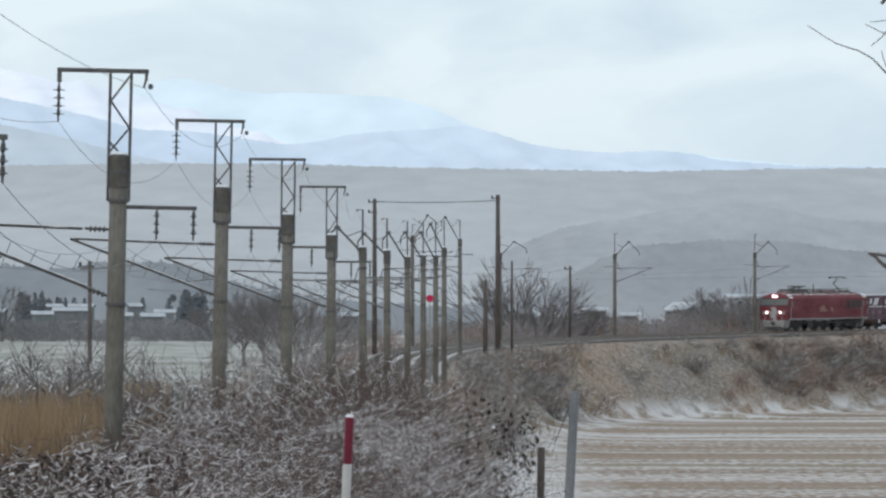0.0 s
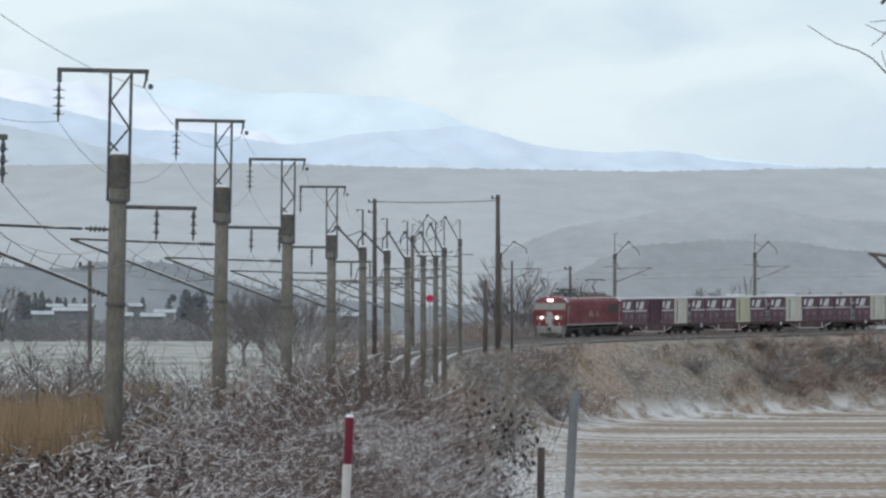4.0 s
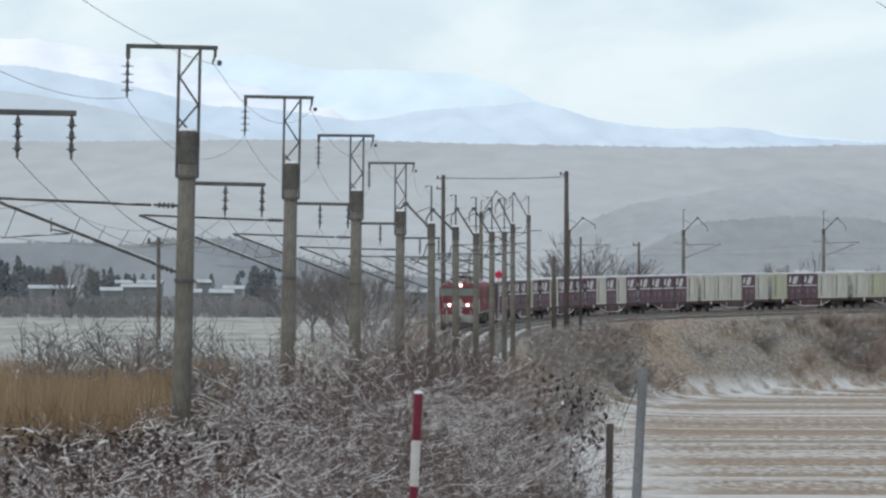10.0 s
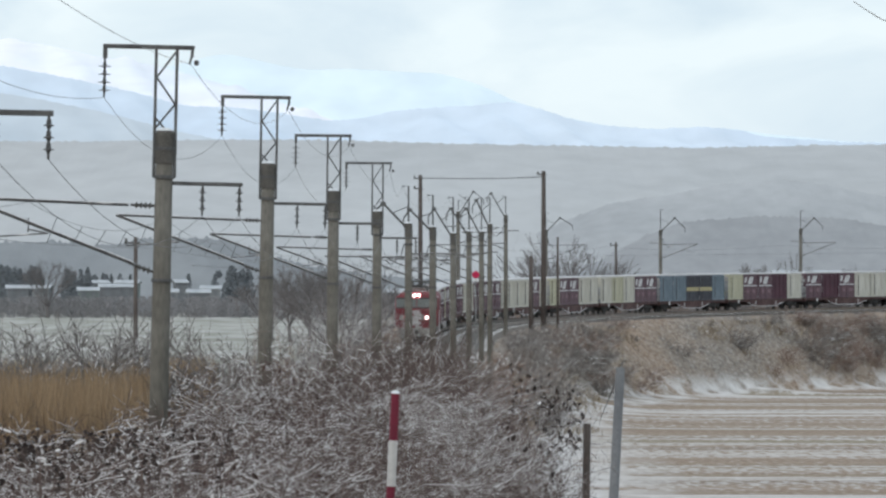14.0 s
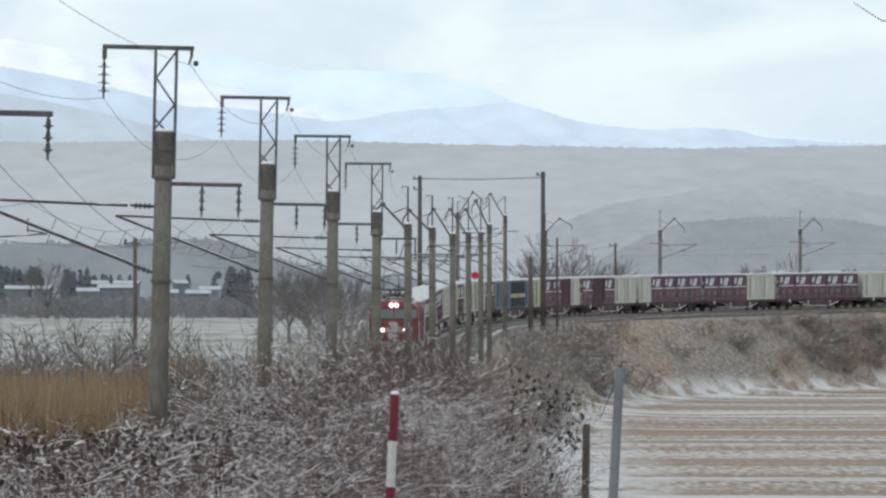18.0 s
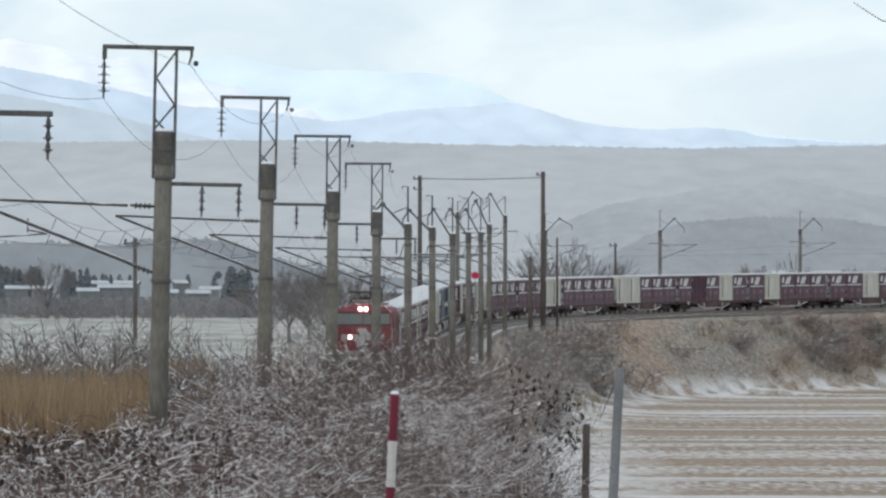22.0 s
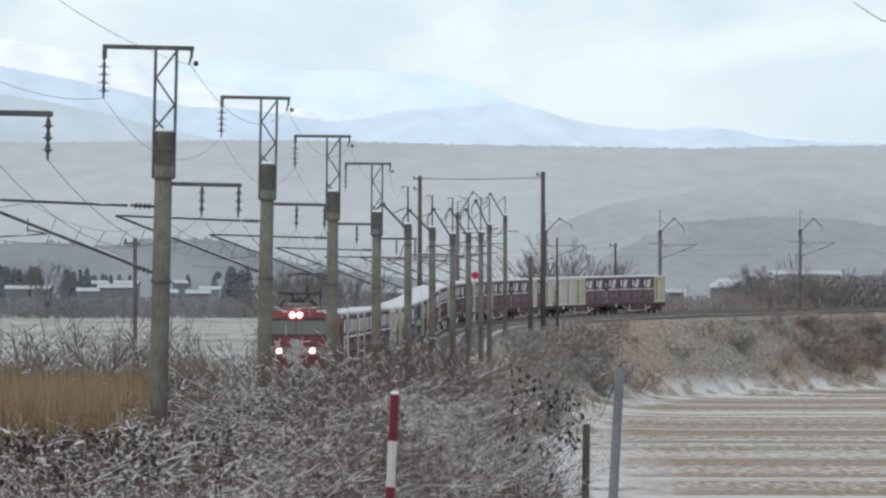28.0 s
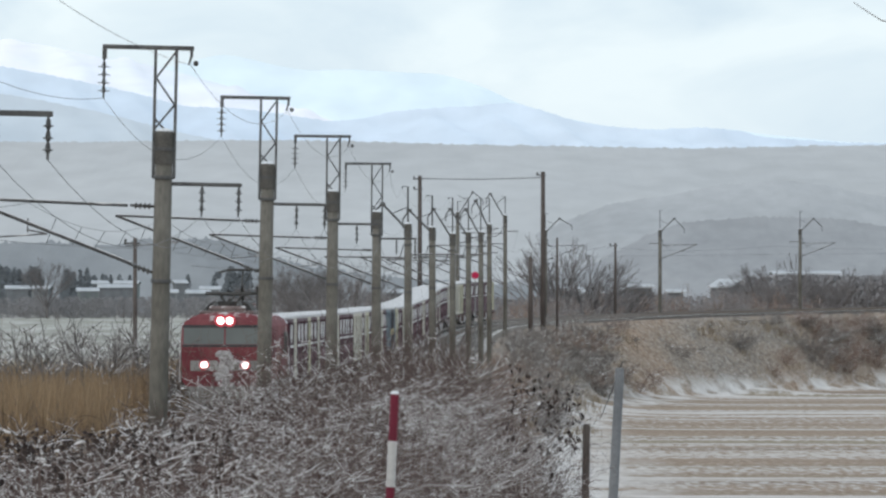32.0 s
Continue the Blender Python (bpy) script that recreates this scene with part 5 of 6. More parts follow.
arching = []
for k in range(4):
    ob = thing("arching_bough", Matrix(), "long bare bough with snow along its upper side", "shrub", "arching boughs")
    g = bough_geo(190 + k)
    part("branchwork", g, TWIG, ob)
    part("snow_lining", g.snow, TWIG_SNOW, ob, "fresh snow lying along the bough")["kind"] = "stuff"
    arching.append(ob)
places = []
for px, top, d in ((70, 845, 80), (165, 835, 82), (120, 862, 77), (310, 815, 86), (250, 860, 78), (400, 830, 90), (690, 850, 92)):
    z = height(top, d) - 0.55
    places.append((rng.randrange(4), Matrix.Translation(((px - 784) / F * d, d, z)) @ Matrix.Rotation(rng.uniform(-0.5, 0.5), 4, "Z")))
scatter(arching, places)

SHOOT = material("snow_lined_shoot", (0.085, 0.062, 0.056), (0.15, 0.113, 0.104), 1.5, 0.9, snow=0.75, island=0.3)
sweep = []
for k in range(4):
    ob = thing("sweeping_shrub", Matrix(), "slender arching shoots lined with fresh snow", "shrub", "sweeping shrubs")
    g = sweeping_geo(170 + k, 9)
    part("branchwork", g, SHOOT, ob)
    part("snow_lining", g.snow, TWIG_SNOW, ob, "fresh snow lying along the shoots")["kind"] = "stuff"
    sweep.append(ob)
places = []
sweeps = [(rng.uniform(640, 820), 0, rng.uniform(98, 135)) for _ in range(17)]
sweeps = [(px, rng.uniform(660, 700) + (135 - d) * 4.6, d) for px, _, d in sweeps]
for px, top, d in (*sweeps, (610, 690, 132), (660, 680, 130), (700, 665, 134), (740, 700, 124), (750, 730, 118), (690, 735, 116), (640, 750, 112), (735, 760, 112), (700, 780, 108), (680, 800, 104), (720, 820, 102),
                   (690, 840, 98), (650, 850, 98), (760, 700, 122), (590, 800, 106), (745, 795, 106), (770, 675, 130), (560, 740, 120),
                   (780, 720, 118), (800, 690, 124), (790, 760, 112), (770, 800, 106), (790, 835, 100), (720, 690, 128), (800, 790, 108), (740, 850, 98)):
    x = (px - 784) / F * d
    z = height(top, d) - 1.15
    places.append((rng.randrange(4), Matrix.Translation((x, d, z)) @ Matrix.Rotation(rng.uniform(-0.25, 0.25), 4, "Z") @ Matrix.Diagonal((0.82, 0.82, 0.95, 1))))
scatter(sweep, places)

# russet shrubs along the edge of the bank and further up the embankment
far_kinds = [make_shrub("embankment_shrub", 200 + k, 2.2, 1.7, 7, (4, 2), (TWIG_BANK, TWIG_RED, TWIG_BANK)[k % 3],
                        "tangled leafless shrub on the railway embankment", "embankment shrubs", tip=0.011, r=0.024) for k in range(6)]
places = []
for _ in range(230):
    s, q = rng.uniform(-70, 470), 7.0 + abs(rng.gauss(0, 1)) * 3.6
    p = on_line(s, q)
    if q > (8.9 if p.y < 560 else 10.0 if p.y < 700 else 13.5) or p.y < 230:
        continue
    px = 784 + F * p.x / p.y
    if not -50 < px < 1700:
        continue
    if 1140 < px < 1290 and rng.random() < 0.7:
        continue
    size = rng.uniform(0.5, 1.35) * (1.15 if px < 1130 else 0.95)
    if px > 1400:
        size *= 1.35
    if q < 8.5:
        size *= 0.6
    if p.y < 520:
        size *= 0.65
    places.append((rng.randrange(6), stand(p.x, p.y, rng.uniform(0, 6.3), size, size * rng.uniform(0.6, 1.0))))
for _ in range(150):
    px, d = rng.uniform(890, 1140), rng.uniform(560, 740)
    x = (px - 784) / F * d
    s, q = nearest(x, d)
    if 7.2 < q[0] < (10.4 if d < 690 else 13):
        size = rng.uniform(0.8, 1.35)
        places.append((rng.choice((0, 3)), stand(x, d, rng.uniform(0, 6.3), size, size * rng.uniform(0.7, 1.0))))
for _ in range(88):
    px = rng.uniform(1270, 1690)
    s = float(np.interp(px, [784 + F * on_line(a).x / on_line(a).y for a in range(60, -140, -5)], list(range(60, -140, -5))))
    p = on_line(s, rng.uniform(8.0, 12.5))
    size = rng.uniform(0.8, 1.3)
    places.append((rng.choice((0, 1, 3, 4)), stand(p.x, p.y, rng.uniform(0, 6.3), size, size * rng.uniform(0.6, 0.9))))
for _ in range(100):
    px, d = rng.uniform(770, 985), rng.uniform(330, 600)
    x = (px - 784) / F * d
    s, q = nearest(x, d)
    if 6.4 < q[0] < 8.9:
        h = min(2.4, height(rng.uniform(598, 640), d) - ground_at(x, d))
        if h > 0.6:
            places.append((rng.choice((1, 2, 4)), stand(x, d, rng.uniform(0, 6.3), 0.45 + h / 4, h / 2.4)))
scatter(far_kinds, places[-296:])


def blades(name, spots, h, n, mat, label, category, lean=0.25, w=0.012):
    """A stand of dry stalks, one object."""
    g = Geo()
    r = random.Random(len(spots))
    for x, y in spots:
        z = ground_at(x, y)
        for _ in range(n):
            bx, by = x + r.gauss(0, 0.5), y + r.gauss(0, 0.5)
            hh = h * r.uniform(0.6, 1.1)
            tx, ty = r.gauss(0, lean), r.gauss(0, lean)
            a = r.uniform(0, math.pi)
            wx, wy = math.cos(a) * w, math.sin(a) * w
            p0, p1, p2 = Vector((bx, by, z - 0.1)), Vector((bx + tx * 0.35, by + ty * 0.35, z + hh * 0.6)), Vector((bx + tx, by + ty, z + hh))
            ww = Vector((wx, wy, 0))
            g.quad(p0 - ww, p0 + ww, p1 + ww * 0.8, p1 - ww * 0.8)
            g.quad(p1 - ww * 0.8, p1 + ww * 0.8, p2 + ww * 0.2, p2 - ww * 0.2)
    ob = part(name, g, mat, None, label)
    return tagged(ob, label, category, kind="stuff")


spots = []
while len(spots) < 650:
    px, d = rng.uniform(-60, 330), rng.uniform(285, 375)
    x = (px - 784) / F * d
    s, q = nearest(x, d)
    if q[0] < -3.9:
        spots.append((x, d))
for _ in range(160):
    px, d = rng.uniform(280, 352), rng.uniform(352, 392)
    x = (px - 784) / F * d
    if nearest(x, d)[1][0] < -3.9:
        spots.append((x, d))
blades("reed_bed", spots, 2.7, 26, REED, "tawny dry reeds beside the track", "reeds", w=0.014)
spots = []
for _ in range(130):
    s = rng.uniform(495, 575)
    p = on_line(s, rng.uniform(5.6, 8.5))
    spots.append((p.x, p.y))
blades("reed_clump", spots, 1.7, 10, REED, "tawny dry reeds among the poles", "reeds", w=0.012)
spots = []
for _ in range(1500):
    s, q = rng.uniform(-90, 430), rng.choice((rng.uniform(7.3, 9), rng.uniform(7.3, 13)))
    p = on_line(s, q)
    if p.y < 560 and q > 9.2:
        continue
    if noise.noise(Vector((p.x * 0.06, p.y * 0.05, 0.3))) > -0.05:
        spots.append((p.x, p.y))
blades("embankment_grass", spots, 0.55, 9, REED_PALE, "bleached dead grass on the embankment", "grass", 0.3, 0.03)



def seed_stalks(name, rows, mat, label, seed):
    """Dead weed stalks that end in dark curled heads."""
    r = random.Random(seed)
    stems, heads = Geo(), Geo()
    ob = thing(name, Matrix(), label, "weeds")
    for px0, px1, y0, y1, d0, d1, count, hang in rows:
        for _ in range(count):
            d = r.uniform(d0, d1)
            tip = spot(r.uniform(px0, px1), r.uniform(y0, y1), d)
            z = max(ground_at(tip.x, tip.y), tip.z - 1.6)
            foot = tip - Vector((r.uniform(0.35, 0.8), 0, r.uniform(0.15, 0.5))) if hang else Vector((tip.x + r.gauss(0, 0.25), tip.y, z))
            mid = foot.lerp(tip, 0.6) + Vector((r.gauss(0, 0.06), 0, 0))
            stems.tube(foot, mid, 0.005, 0.004, 3, cap=False).tube(mid, tip, 0.004, 0.003, 3, cap=False)
            for k in range(5 if not hang else 2):
                c = tip + Vector((r.gauss(0, 0.02), r.gauss(0, 0.03), -0.035 * k if not hang else -0.02))
                s = r.uniform(0.028, 0.05)
                dirn = Vector((r.gauss(0, 0.5), r.gauss(0, 0.5), -1 if hang else r.gauss(0.2, 0.6))).normalized()
                w = Vector((r.gauss(0, 1), r.gauss(0, 0.4), r.gauss(0, 0.3))).normalized() * s * (0.45 if hang else 0.7)
                t = dirn * s * (1.9 if hang else 1.2)
                heads.quad(c - t * 0.2, c + t * 0.4 + w, c + t, c + t * 0.5 - w)
                heads.quad(c - t * 0.2, c + t * 0.4 + Vector((0, s * 0.4, 0)), c + t, c + t * 0.5 - Vector((0, s * 0.4, 0)))
    part("stalk_mass", stems, mat, ob)["kind"] = "stuff"
    part("seed_head_mass", heads, DEAD_HEAD, ob, "dark curled seed heads")["kind"] = "stuff"
    return ob


DEAD_HEAD = material("dead_seed_head", (0.03, 0.022, 0.02), (0.075, 0.055, 0.05), 4.0, 0.9, island=0.4, snow=0.85)
seed_stalks("dead_weeds", ((-30, 250, 760, 800, 82, 95, 70, False), (-30, 390, 785, 860, 74, 86, 75, False), (230, 420, 760, 800, 80, 92, 30, False)), TWIG,
            "brown weed stalks with dark seed heads", 61)
seed_stalks("withered_twigs", ((945, 1030, 686, 800, 104, 125, 75, True), (900, 975, 640, 720, 110, 130, 40, True), (880, 1005, 700, 850, 100, 120, 50, True)), TWIG,
            "thin twigs with hanging dark leaves", 62)

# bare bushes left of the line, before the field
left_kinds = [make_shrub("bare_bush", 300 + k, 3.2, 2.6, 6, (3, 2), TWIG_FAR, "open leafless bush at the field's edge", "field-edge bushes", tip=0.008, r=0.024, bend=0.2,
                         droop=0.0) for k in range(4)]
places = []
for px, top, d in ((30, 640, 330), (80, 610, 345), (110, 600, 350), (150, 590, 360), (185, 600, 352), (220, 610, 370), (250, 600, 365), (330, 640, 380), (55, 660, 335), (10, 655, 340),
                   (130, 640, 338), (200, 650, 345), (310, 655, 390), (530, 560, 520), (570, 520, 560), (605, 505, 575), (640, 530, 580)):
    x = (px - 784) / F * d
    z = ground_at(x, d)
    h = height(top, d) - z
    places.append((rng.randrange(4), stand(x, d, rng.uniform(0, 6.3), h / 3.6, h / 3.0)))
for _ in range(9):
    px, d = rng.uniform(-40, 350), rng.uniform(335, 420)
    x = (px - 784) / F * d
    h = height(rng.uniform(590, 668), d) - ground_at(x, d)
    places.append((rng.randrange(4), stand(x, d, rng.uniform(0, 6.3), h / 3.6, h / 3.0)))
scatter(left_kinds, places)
OPEN_TWIG = material("weathered_branch", (0.13, 0.115, 0.108), (0.21, 0.19, 0.18), 1.0, 0.9, snow=0.62, island=0.25)
open_kinds = [make_shrub("forked_bush", 340 + k, 3.0, 3.2, 4, (4, 3), OPEN_TWIG, "forked bare bush with coarse spreading limbs", "forked bushes", tip=0.012, r=0.05, bend=0.2, droop=0.0)
              for k in range(3)]
places = []
for px, top, d in ((35, 590, 320), (110, 575, 322), (175, 572, 330), (225, 566, 340), (255, 590, 330), (330, 600, 372), (365, 625, 380), (70, 640, 312), (310, 650, 360)):
    x = (px - 784) / F * d
    h = max(1.0, height(top, d) - ground_at(x, d))
    places.append((rng.randrange(3), stand(x, d, rng.uniform(0, 6.3), h / 3.4, h / 3.0)))
scatter(open_kinds, places)


def make_tree(seed, h, spread, mat, label, group):
    """A short trunk that forks again and again into a rounded fan of fine twigs."""
    ob = thing("bare_tree", Matrix(), label, "tree", group)
    r = random.Random(seed)
    trunk, crown = Geo(), Geo()
    trunk.tube((0, 0, -0.4), (0.05, 0, h * 0.2), 0.22, 0.17, 8)

    def fork(p, d, length, rad, level):
        bend = (d + Vector((r.gauss(0, 0.08), r.gauss(0, 0.08), r.gauss(0.02, 0.05)))).normalized()
        mid = p + d * (length * 0.5)
        q = mid + bend * (length * 0.5)
        crown.tube(p, mid, rad, rad * 0.88, 3, cap=False).tube(mid, q, rad * 0.88, rad * 0.74, 3, cap=False)
        if level == 0:
            return
        for _ in range(3 if r.random() < 0.45 else 2):
            e = (bend + Vector((r.gauss(0, 0.26), r.gauss(0, 0.26), r.gauss(0.0, 0.16)))).normalized()
            fork(q, e, length * r.uniform(0.68, 0.9), max(0.012, rad * 0.66), level - 1)

    for k in range(9):
        a = 2 * math.pi * (k + r.random()) / 9
        tilt = math.sqrt(r.uniform(0.02, 1.0)) * 1.25
        d = Vector((math.cos(a) * tilt * spread / h, math.sin(a) * tilt * spread / h, 0.8)).normalized()
        fork(Vector((0.05, 0, h * r.uniform(0.12, 0.22))), d, h * 0.21, 0.085, 5)
    part("trunk", trunk, mat, ob)
    part("crown", fitted(crown, h), mat, ob)
    return ob


# mist is painted in as the bark's flat grey
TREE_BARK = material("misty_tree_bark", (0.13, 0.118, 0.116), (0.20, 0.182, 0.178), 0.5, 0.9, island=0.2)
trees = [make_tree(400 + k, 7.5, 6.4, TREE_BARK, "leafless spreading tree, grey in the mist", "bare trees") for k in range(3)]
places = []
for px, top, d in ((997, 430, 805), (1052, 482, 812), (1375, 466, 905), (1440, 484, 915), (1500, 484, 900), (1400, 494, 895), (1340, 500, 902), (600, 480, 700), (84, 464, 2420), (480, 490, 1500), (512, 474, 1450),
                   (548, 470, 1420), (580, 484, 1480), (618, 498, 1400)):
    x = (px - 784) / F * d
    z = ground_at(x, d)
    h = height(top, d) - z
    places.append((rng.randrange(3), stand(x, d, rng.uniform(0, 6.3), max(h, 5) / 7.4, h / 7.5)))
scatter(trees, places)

# brown scrub behind the line
scrub = [make_shrub("trackside_scrub", 500 + k, 2.6, 2.6, 8, (4, 2), (TWIG_RED, TWIG_FAR, TWIG_FAR)[k % 3], "brown leafless scrub behind the track", "scrub behind the line",
                    tip=0.009, r=0.022) for k in range(4)]
places = []
for px0, px1, top, spread, count, dd in ((1085, 1185, 512, 9, 36, 20), (1185, 1335, 545, 5, 24, 22), (1335, 1525, 500, 14, 80, 26), (905, 1090, 556, 5, 12, 18), (1525, 1680, 532, 8, 24, 26)):
    for _ in range(count):
        px = rng.uniform(px0, px1)
        s = float(np.interp(px, [784 + F * on_line(a).x / on_line(a).y for a in range(150, -140, -5)], list(range(150, -140, -5))))
        p = on_line(s, -5.5 - rng.uniform(0, dd))
        h = height(top + abs(rng.gauss(0, spread)), p.y) - ground_at(p.x, p.y)
        if h < 0.6:
            continue
        places.append((rng.randrange(4), stand(p.x, p.y, rng.uniform(0, 6.3), 0.7 + h / 7, h / 3.1)))
scatter(scrub, places)

# ---- marker post and fence posts ----
MARKER_RED = material("marker_red", (0.115, 0.007, 0.021), (0.16, 0.012, 0.031), 3, 0.4, fine=0.1)
MARKER_WHITE = material("marker_white", (0.42, 0.40, 0.385), (0.54, 0.52, 0.505), 3, 0.5, fine=0.08)
d = 54.0
top, low = spot(699, 698, d), spot(690, 882, d)
axis = (top - low).normalized()
foot = low - axis * 0.9
post = thing("marker_post", Matrix.Translation(foot), "red and white banded marker post with a snowy tip", "marker post")
reach, r = (top - foot).length, 0.031
bands = [(0, reach - 0.93, MARKER_WHITE), (reach - 0.93, reach - 0.625, MARKER_RED), (reach - 0.625, reach - 0.315, MARKER_WHITE), (reach - 0.315, reach, MARKER_RED)]
for a, b, mat in bands:
    part("band", Geo().tube(axis * a, axis * b, r, r, 14), mat, post, "red band" if mat is MARKER_RED else "white band", smooth=False)
part("snow_tip", Geo().lathe(axis * reach, [(0, r), (0.012, r * 0.9), (0.022, r * 0.4)], 12), SNOW, post)


def stake(px0, y0, px1, y1, d, r, mat, name, label, sides=10):
    top, low = spot(px0, y0, d), spot(px1, y1, d)
    axis = (top - low).normalized()
    z = ground_at(low.x, d)
    foot = low - axis * ((low.z - z) / axis.z + 0.3)
    ob = thing(name, Matrix.Translation(foot), label, "post", "field posts")
    part("shaft", Geo().tube((0, 0, 0), top - foot, r * 1.05, r * 0.92, sides), mat, ob, smooth=False)
    return ob, top, foot


GREY_POST = material("grey_post", (0.17, 0.175, 0.185), (0.25, 0.255, 0.265), 2, 0.8, fine=0.1)
ob, top, foot = stake(1097, 652, 1085, 882, 140, 0.085, GREY_POST, "concrete_post", "slim grey concrete post with a stay wire", 12)
part("stay_wire", Geo().tube(top - foot - Vector((0.02, 0, 0.1)), spot(1062, 742, 140) - foot, 0.008, n=5), WIRE, ob)
part("wire_hook", Geo().pipe([top - foot, top - foot + Vector((0.05, 0, 0.12)), top - foot + Vector((0.10, 0, 0.1))], 0.012), STEEL, ob)
ob, top, foot = stake(1038, 751, 1036, 882, 120, 0.06, WOOD_POLE, "wooden_stake", "dark weathered wooden fence stake", 8)

# red line-side board between the poles
BOARD_RED = material("board_red", (0.40, 0.012, 0.055), (0.52, 0.02, 0.085), 3, 0.5)
p = spot(841, 487, 480)
z = ground_at(p.x, p.y)
sign = thing("lineside_board", Matrix.Translation((p.x, p.y, z)), "small round red line-side board on a post", "sign")
hh = p.z - z
part("post", Geo().tube((0, 0.04, -0.3), (0, 0.04, hh + 0.2), 0.035, n=8), STEEL_GALV, sign)
part("board", Geo().lathe((0, 0.02, hh - 0.02), [(0, 0.20), (0.01, 0.22), (0.035, 0.22), (0.045, 0.20)], 16, (0, -1, 0)), BOARD_RED, sign, "round red enamel board")
part("board_edge", Geo().box((-0.14, -0.025, hh - 0.38), (0.14, 0.015, hh - 0.28), 0.01), PAINT_WHITE, sign)

# branch of a tree beside the camera
BARK = material("near_bark", (0.075, 0.062, 0.058), (0.15, 0.13, 0.122), 8, 0.9, snow=0.62)
near_tree = thing("roadside_tree", Matrix.Translation((2.35, 26, ground_at(2.35, 26))), "leafless tree with drooping thin branches", "tree")
o = Vector((2.35, 26, ground_at(2.35, 26)))
part("trunk", Geo().tube((0, 0, -0.3), (0.05, 0, 4.5), 0.09, 0.05, 10), BARK, near_tree, smooth=True)


def branch(pts, r0, r1, mat=BARK, d=26.0):
    g = Geo()
    ps = [spot(px, py, d) - o for px, py in pts]
    for k, (a, b) in enumerate(zip(ps, ps[1:])):
        u, v = k / (len(ps) - 1), (k + 1) / (len(ps) - 1)
        g.tube(a, b, r0 + (r1 - r0) * u, r0 + (r1 - r0) * v, 6)
    return part("branch", g, mat, near_tree)


PALE_BARK = material("pale_thin_bark", (0.24, 0.225, 0.22), (0.34, 0.32, 0.315), 8, 0.9)
# a drooping shoot, crossing twigs and a forked bough that reach into view
branch([(2060, 260), (1850, 190), (1720, 130), (1660, 100), (1640, 79), (1625, 63), (1600, 49), (1560, 36), (1540, 24), (1510, 4)], 0.005, 0.0014, PALE_BARK)
branch([(1980, 160), (1760, 30), (1690, 10), (1650, 14), (1640, 26), (1622, 40)], 0.005, 0.0016, PALE_BARK)
branch([(1720, 8), (1660, -6), (1620, -2)], 0.0025, 0.0014, PALE_BARK)
branch([(1690, 36), (1640, 16), (1612, 2)], 0.0025, 0.0014, PALE_BARK)
branch([(1660, 100), (1646, 70), (1640, 48)], 0.0025, 0.0014, PALE_BARK)
branch([(1980, 60), (1750, -60), (1680, -60), (1650, -46), (1640, -34)], 0.009, 0.006)
branch([(2000, 520), (1800, 440), (1700, 418), (1648, 412), (1617, 407)], 0.010, 0.0045)
branch([(1800, 470), (1700, 446), (1650, 432), (1640, 425), (1630, 414), (1617, 408)], 0.011, 0.004)


# ---- village beyond the fields ----
# wall greys kept close together, with the mist worked into the colours
WALLS = [material("house_wall", (0.145, 0.15, 0.158), (0.19, 0.195, 0.205), 0.5, 0.9), material("house_wall_pale", (0.18, 0.185, 0.19), (0.235, 0.24, 0.245), 0.5, 0.9),
         material("house_wall_green", (0.14, 0.16, 0.157), (0.185, 0.205, 0.20), 0.5, 0.9)]
ROOF_SNOW = material("roof_snow", (0.40, 0.415, 0.44), (0.52, 0.53, 0.55), 0.3, 0.9)
WIN_DARK = material("far_window", (0.13, 0.14, 0.15), (0.18, 0.19, 0.20), 0.5, 0.3)


def house(px, roof_y, d, w, h, wall, turn=0.0, label="low house with a snow-covered gable roof", ridge_h=0.9):
    p = spot(px, roof_y, d)
    z = p.z - h
    ob = thing("house", Matrix.Translation((p.x, p.y, z)) @ Matrix.Rotation(turn, 4, "Z"), label, "house", "village houses")
    part("wall", Geo().loft([[(-w / 2, y, -z), (w / 2, y, -z), (w / 2, y, h), (-w / 2, y, h)] for y in (-3.5, 3.5)]), WALLS[wall], ob)
    e = 0.6
    part("roof", Geo().loft([[(x, -3.5 - e, h - 0.2), (x, 0, h + ridge_h), (x, 3.5 + e, h - 0.2), (x, 3.5 + e, h + 0.1), (x, 0, h + ridge_h + 0.35), (x, -3.5 - e, h + 0.1)]
                             for x in (-w / 2 - e, w / 2 + e)]), ROOF_SNOW, ob, "snow-covered roof")
    n = max(2, int(w / 4.5))
    for k in range(n):
        x = -w / 2 + w * (k + 0.5) / n
        part("window", Geo().box((x - 0.7, -3.56, h * 0.35), (x + 0.7, -3.48, h * 0.75), 0.02), WIN_DARK, ob)
    return ob


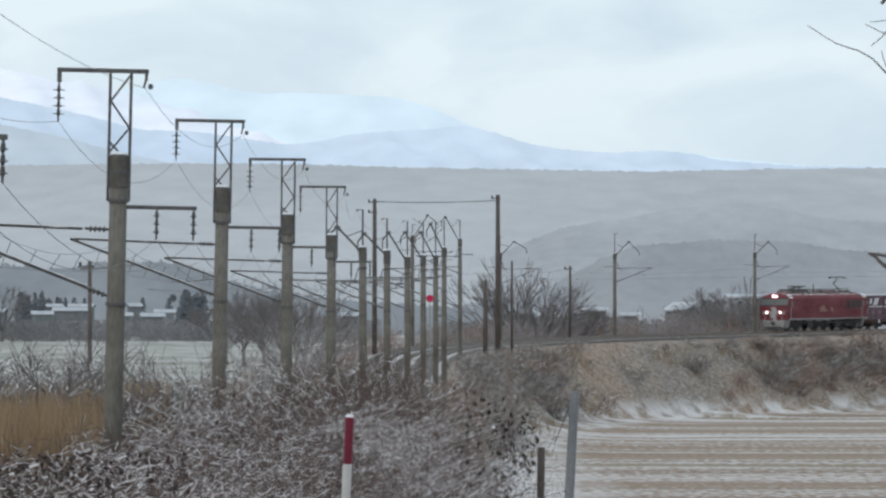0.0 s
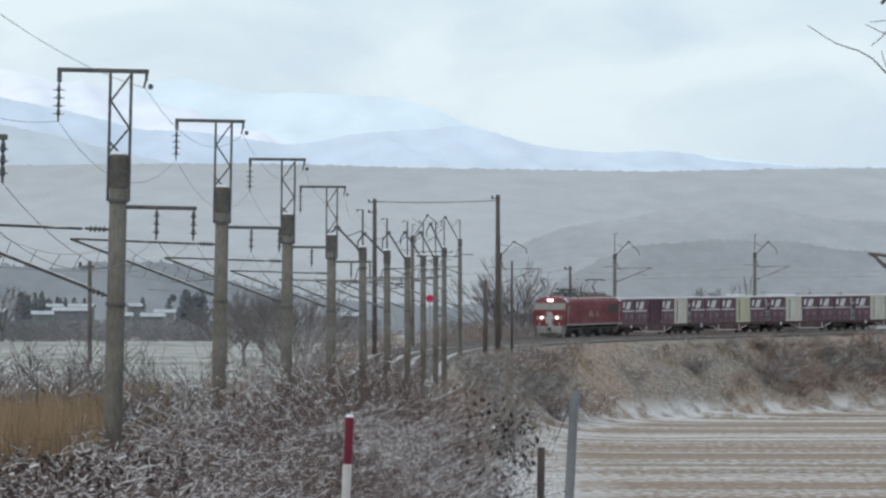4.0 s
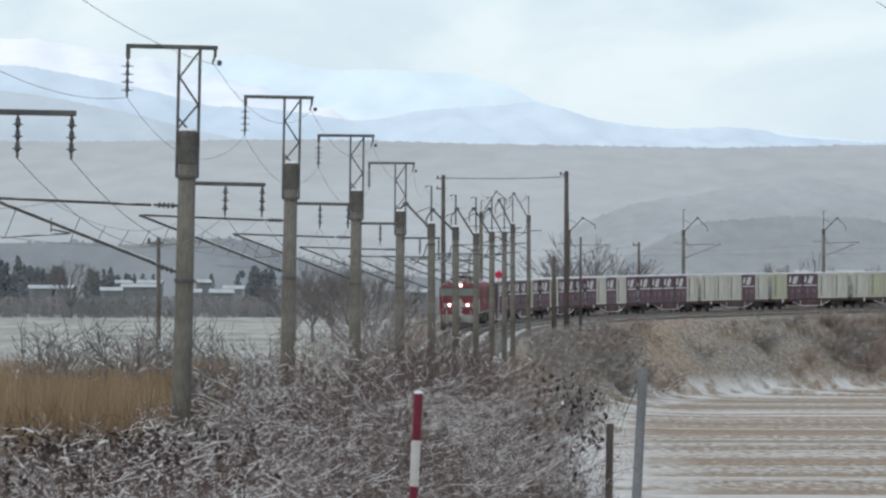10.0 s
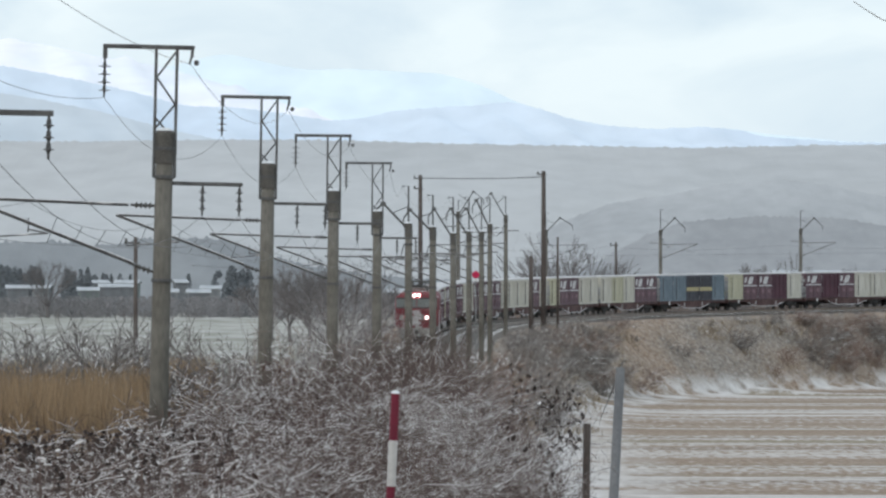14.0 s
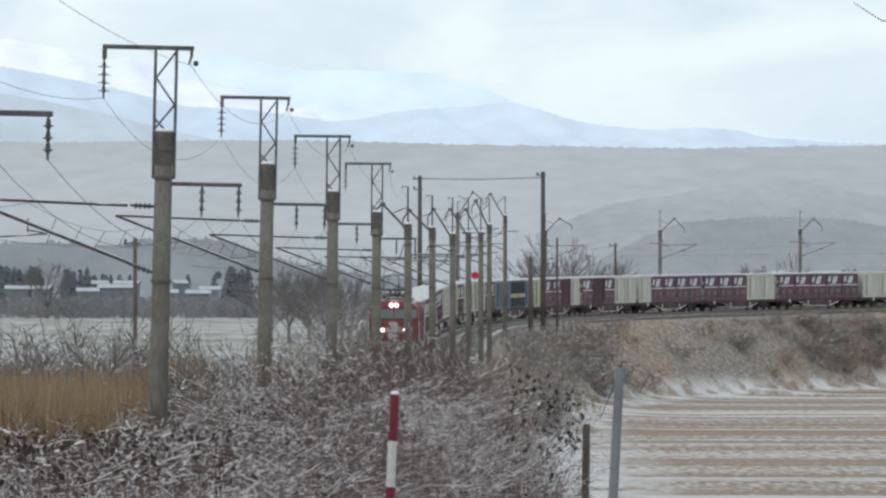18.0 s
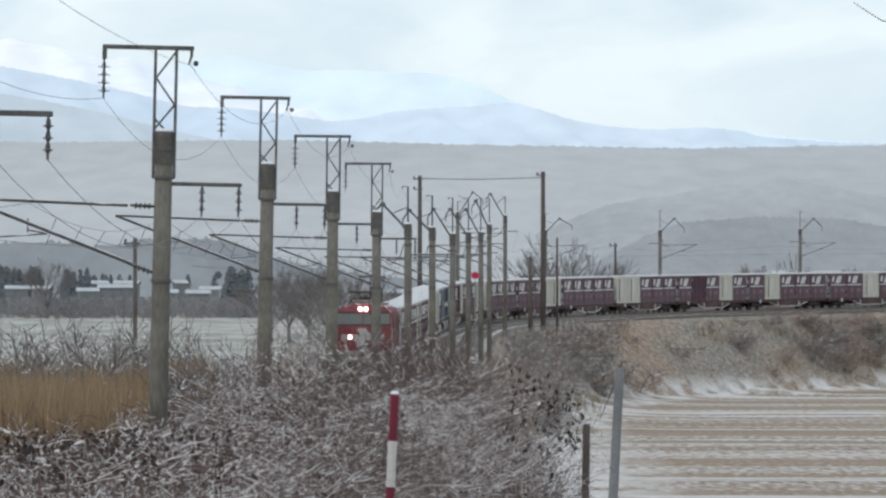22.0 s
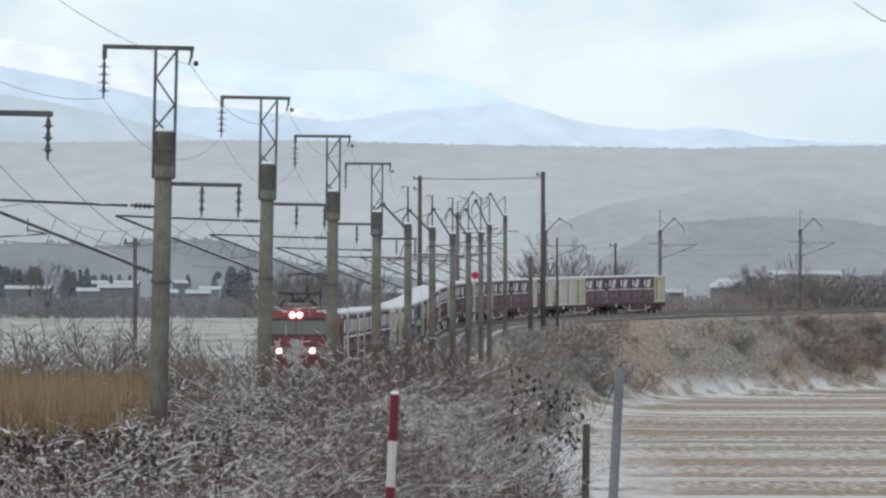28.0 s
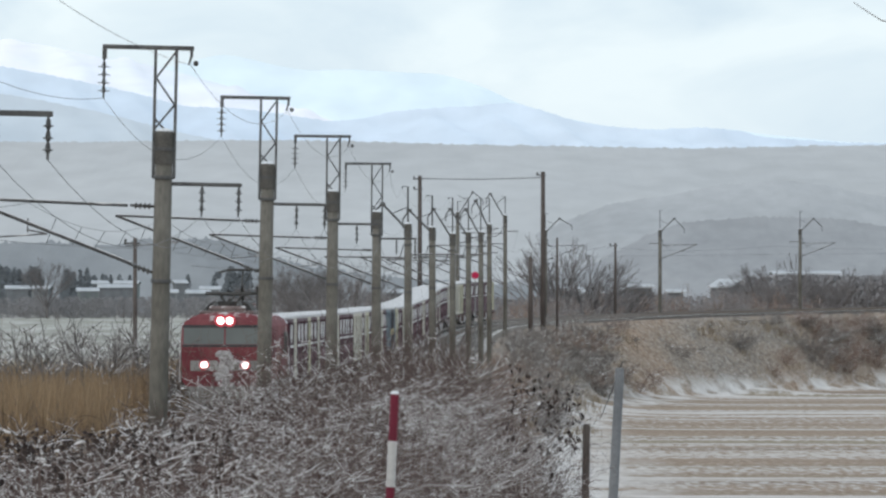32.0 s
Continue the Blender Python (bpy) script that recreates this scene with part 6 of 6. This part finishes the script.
for px, y, d, w, h, wall, turn in ((30, 507, 2650, 9, 4, 0, 0.1), (75, 507, 2700, 7, 4, 1, -0.2), (155, 511, 2600, 8, 4, 2, 0.1), (205, 505, 2620, 14, 6, 0, 0.05), (170, 498, 2800, 9, 4, 1, 0.3),
                                   (225, 498, 2780, 10, 4, 2, -0.1), (318, 497, 2850, 5, 4, 0, 0.2), (300, 514, 2580, 6, 3.5, 1, 0), (350, 515, 2600, 9, 4, 0, 0.1),
                                   (372, 508, 2700, 8, 4, 1, 0.0), (705, 514, 2500, 8, 4, 0, 0.1), (1000, 510, 1500, 5, 3, 1, 0.2), (1045, 515, 1520, 4, 3, 0, 0.1), (1130, 505, 1450, 5.0, 3.2, 0, 0.1),
                                   (1195, 514, 1480, 3.6, 2.6, 1, 0.0), (1425, 482, 1300, 13, 3.0, 0, 0.05), (1545, 492, 1400, 5, 3.5, 1, 0.2)):
    house(px, y + (4 if d > 2000 else 3), d, w * 0.78, h * 0.8, wall, turn, ridge_h=0.7 if d > 2000 else 0.15)
# one gable towards the line
p = spot(1292, 508, 1400)
ob = thing("house", Matrix.Translation((p.x, p.y, 0)) @ Matrix.Rotation(0.7, 4, "Z"), "gabled farmhouse with a snowy roof", "house", "village houses")
h = p.z
part("wall", Geo().loft([[(-2.2, y, 0), (2.2, y, 0), (2.2, y, h), (0, y, h + 1.1), (-2.2, y, h)] for y in (-2.6, 2.6)]), WALLS[0], ob)
for sx in (-1, 1):
    part("roof", Geo().loft([[(0, y, h + 1.12), (sx * 2.7, y, h - 0.2), (sx * 2.7, y, h + 0.05), (0, y, h + 1.4)] for y in (-3.0, 3.0)]), ROOF_SNOW, ob, "snow-covered roof")

# both colours are lightened and flattened in place of real mist
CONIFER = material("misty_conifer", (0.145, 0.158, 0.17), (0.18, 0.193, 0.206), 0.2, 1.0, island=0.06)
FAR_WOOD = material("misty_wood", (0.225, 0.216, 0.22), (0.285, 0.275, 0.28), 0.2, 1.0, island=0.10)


def far_wood(name, rows, mat, label, seed, slim):
    """A belt of distant trees built of many small clumps."""
    r = random.Random(seed)
    g = Geo()
    for px0, px1, y_top, d, count, spread in rows:
        for _ in range(count):
            px = r.uniform(px0, px1)
            dd = d + r.uniform(-30, 30)
            h = height(y_top + abs(r.gauss(0, spread)), dd)
            x = (px - 784) / F * dd
            w = h * (0.34 if slim else 0.28) * r.uniform(0.7, 1.2)
            for k in range(260 if slim else 130):
                u = r.random() ** 0.8
                ww = w * ((1 - u) * 0.95 + 0.05 if slim else 0.25 + math.sin(math.pi * (0.12 + 0.82 * u)))
                a, q = r.uniform(0, 6.3), math.sqrt(r.random())
                c = Vector((x + math.cos(a) * ww * q, dd + math.sin(a) * ww * q, h * u))
                s = r.uniform(0.4, 0.8) * (0.8 if slim else 0.85) * max(0.4, h / 14)
                e1 = Vector((r.gauss(0, 1), r.gauss(0, 0.4), r.gauss(0, 0.5))).normalized() * s
                e2 = Vector((r.gauss(0, 0.4), r.gauss(0, 0.4), r.gauss(0, 1) - (1.0 if slim else 0))).normalized() * s
                g.quad(c - e1, c - e2 * 0.7, c + e1, c + e2)
    return tagged(part(name, g, mat, None, label), label, "woods", kind="stuff")


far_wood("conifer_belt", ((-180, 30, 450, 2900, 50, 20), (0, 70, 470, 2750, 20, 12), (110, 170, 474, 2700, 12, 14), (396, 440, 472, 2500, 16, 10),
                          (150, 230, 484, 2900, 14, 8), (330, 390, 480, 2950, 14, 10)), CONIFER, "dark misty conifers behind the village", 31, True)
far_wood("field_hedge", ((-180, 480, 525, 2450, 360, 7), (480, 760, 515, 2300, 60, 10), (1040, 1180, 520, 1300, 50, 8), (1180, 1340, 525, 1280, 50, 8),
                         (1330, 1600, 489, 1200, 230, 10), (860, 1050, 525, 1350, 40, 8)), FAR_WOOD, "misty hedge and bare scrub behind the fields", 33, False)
motions()
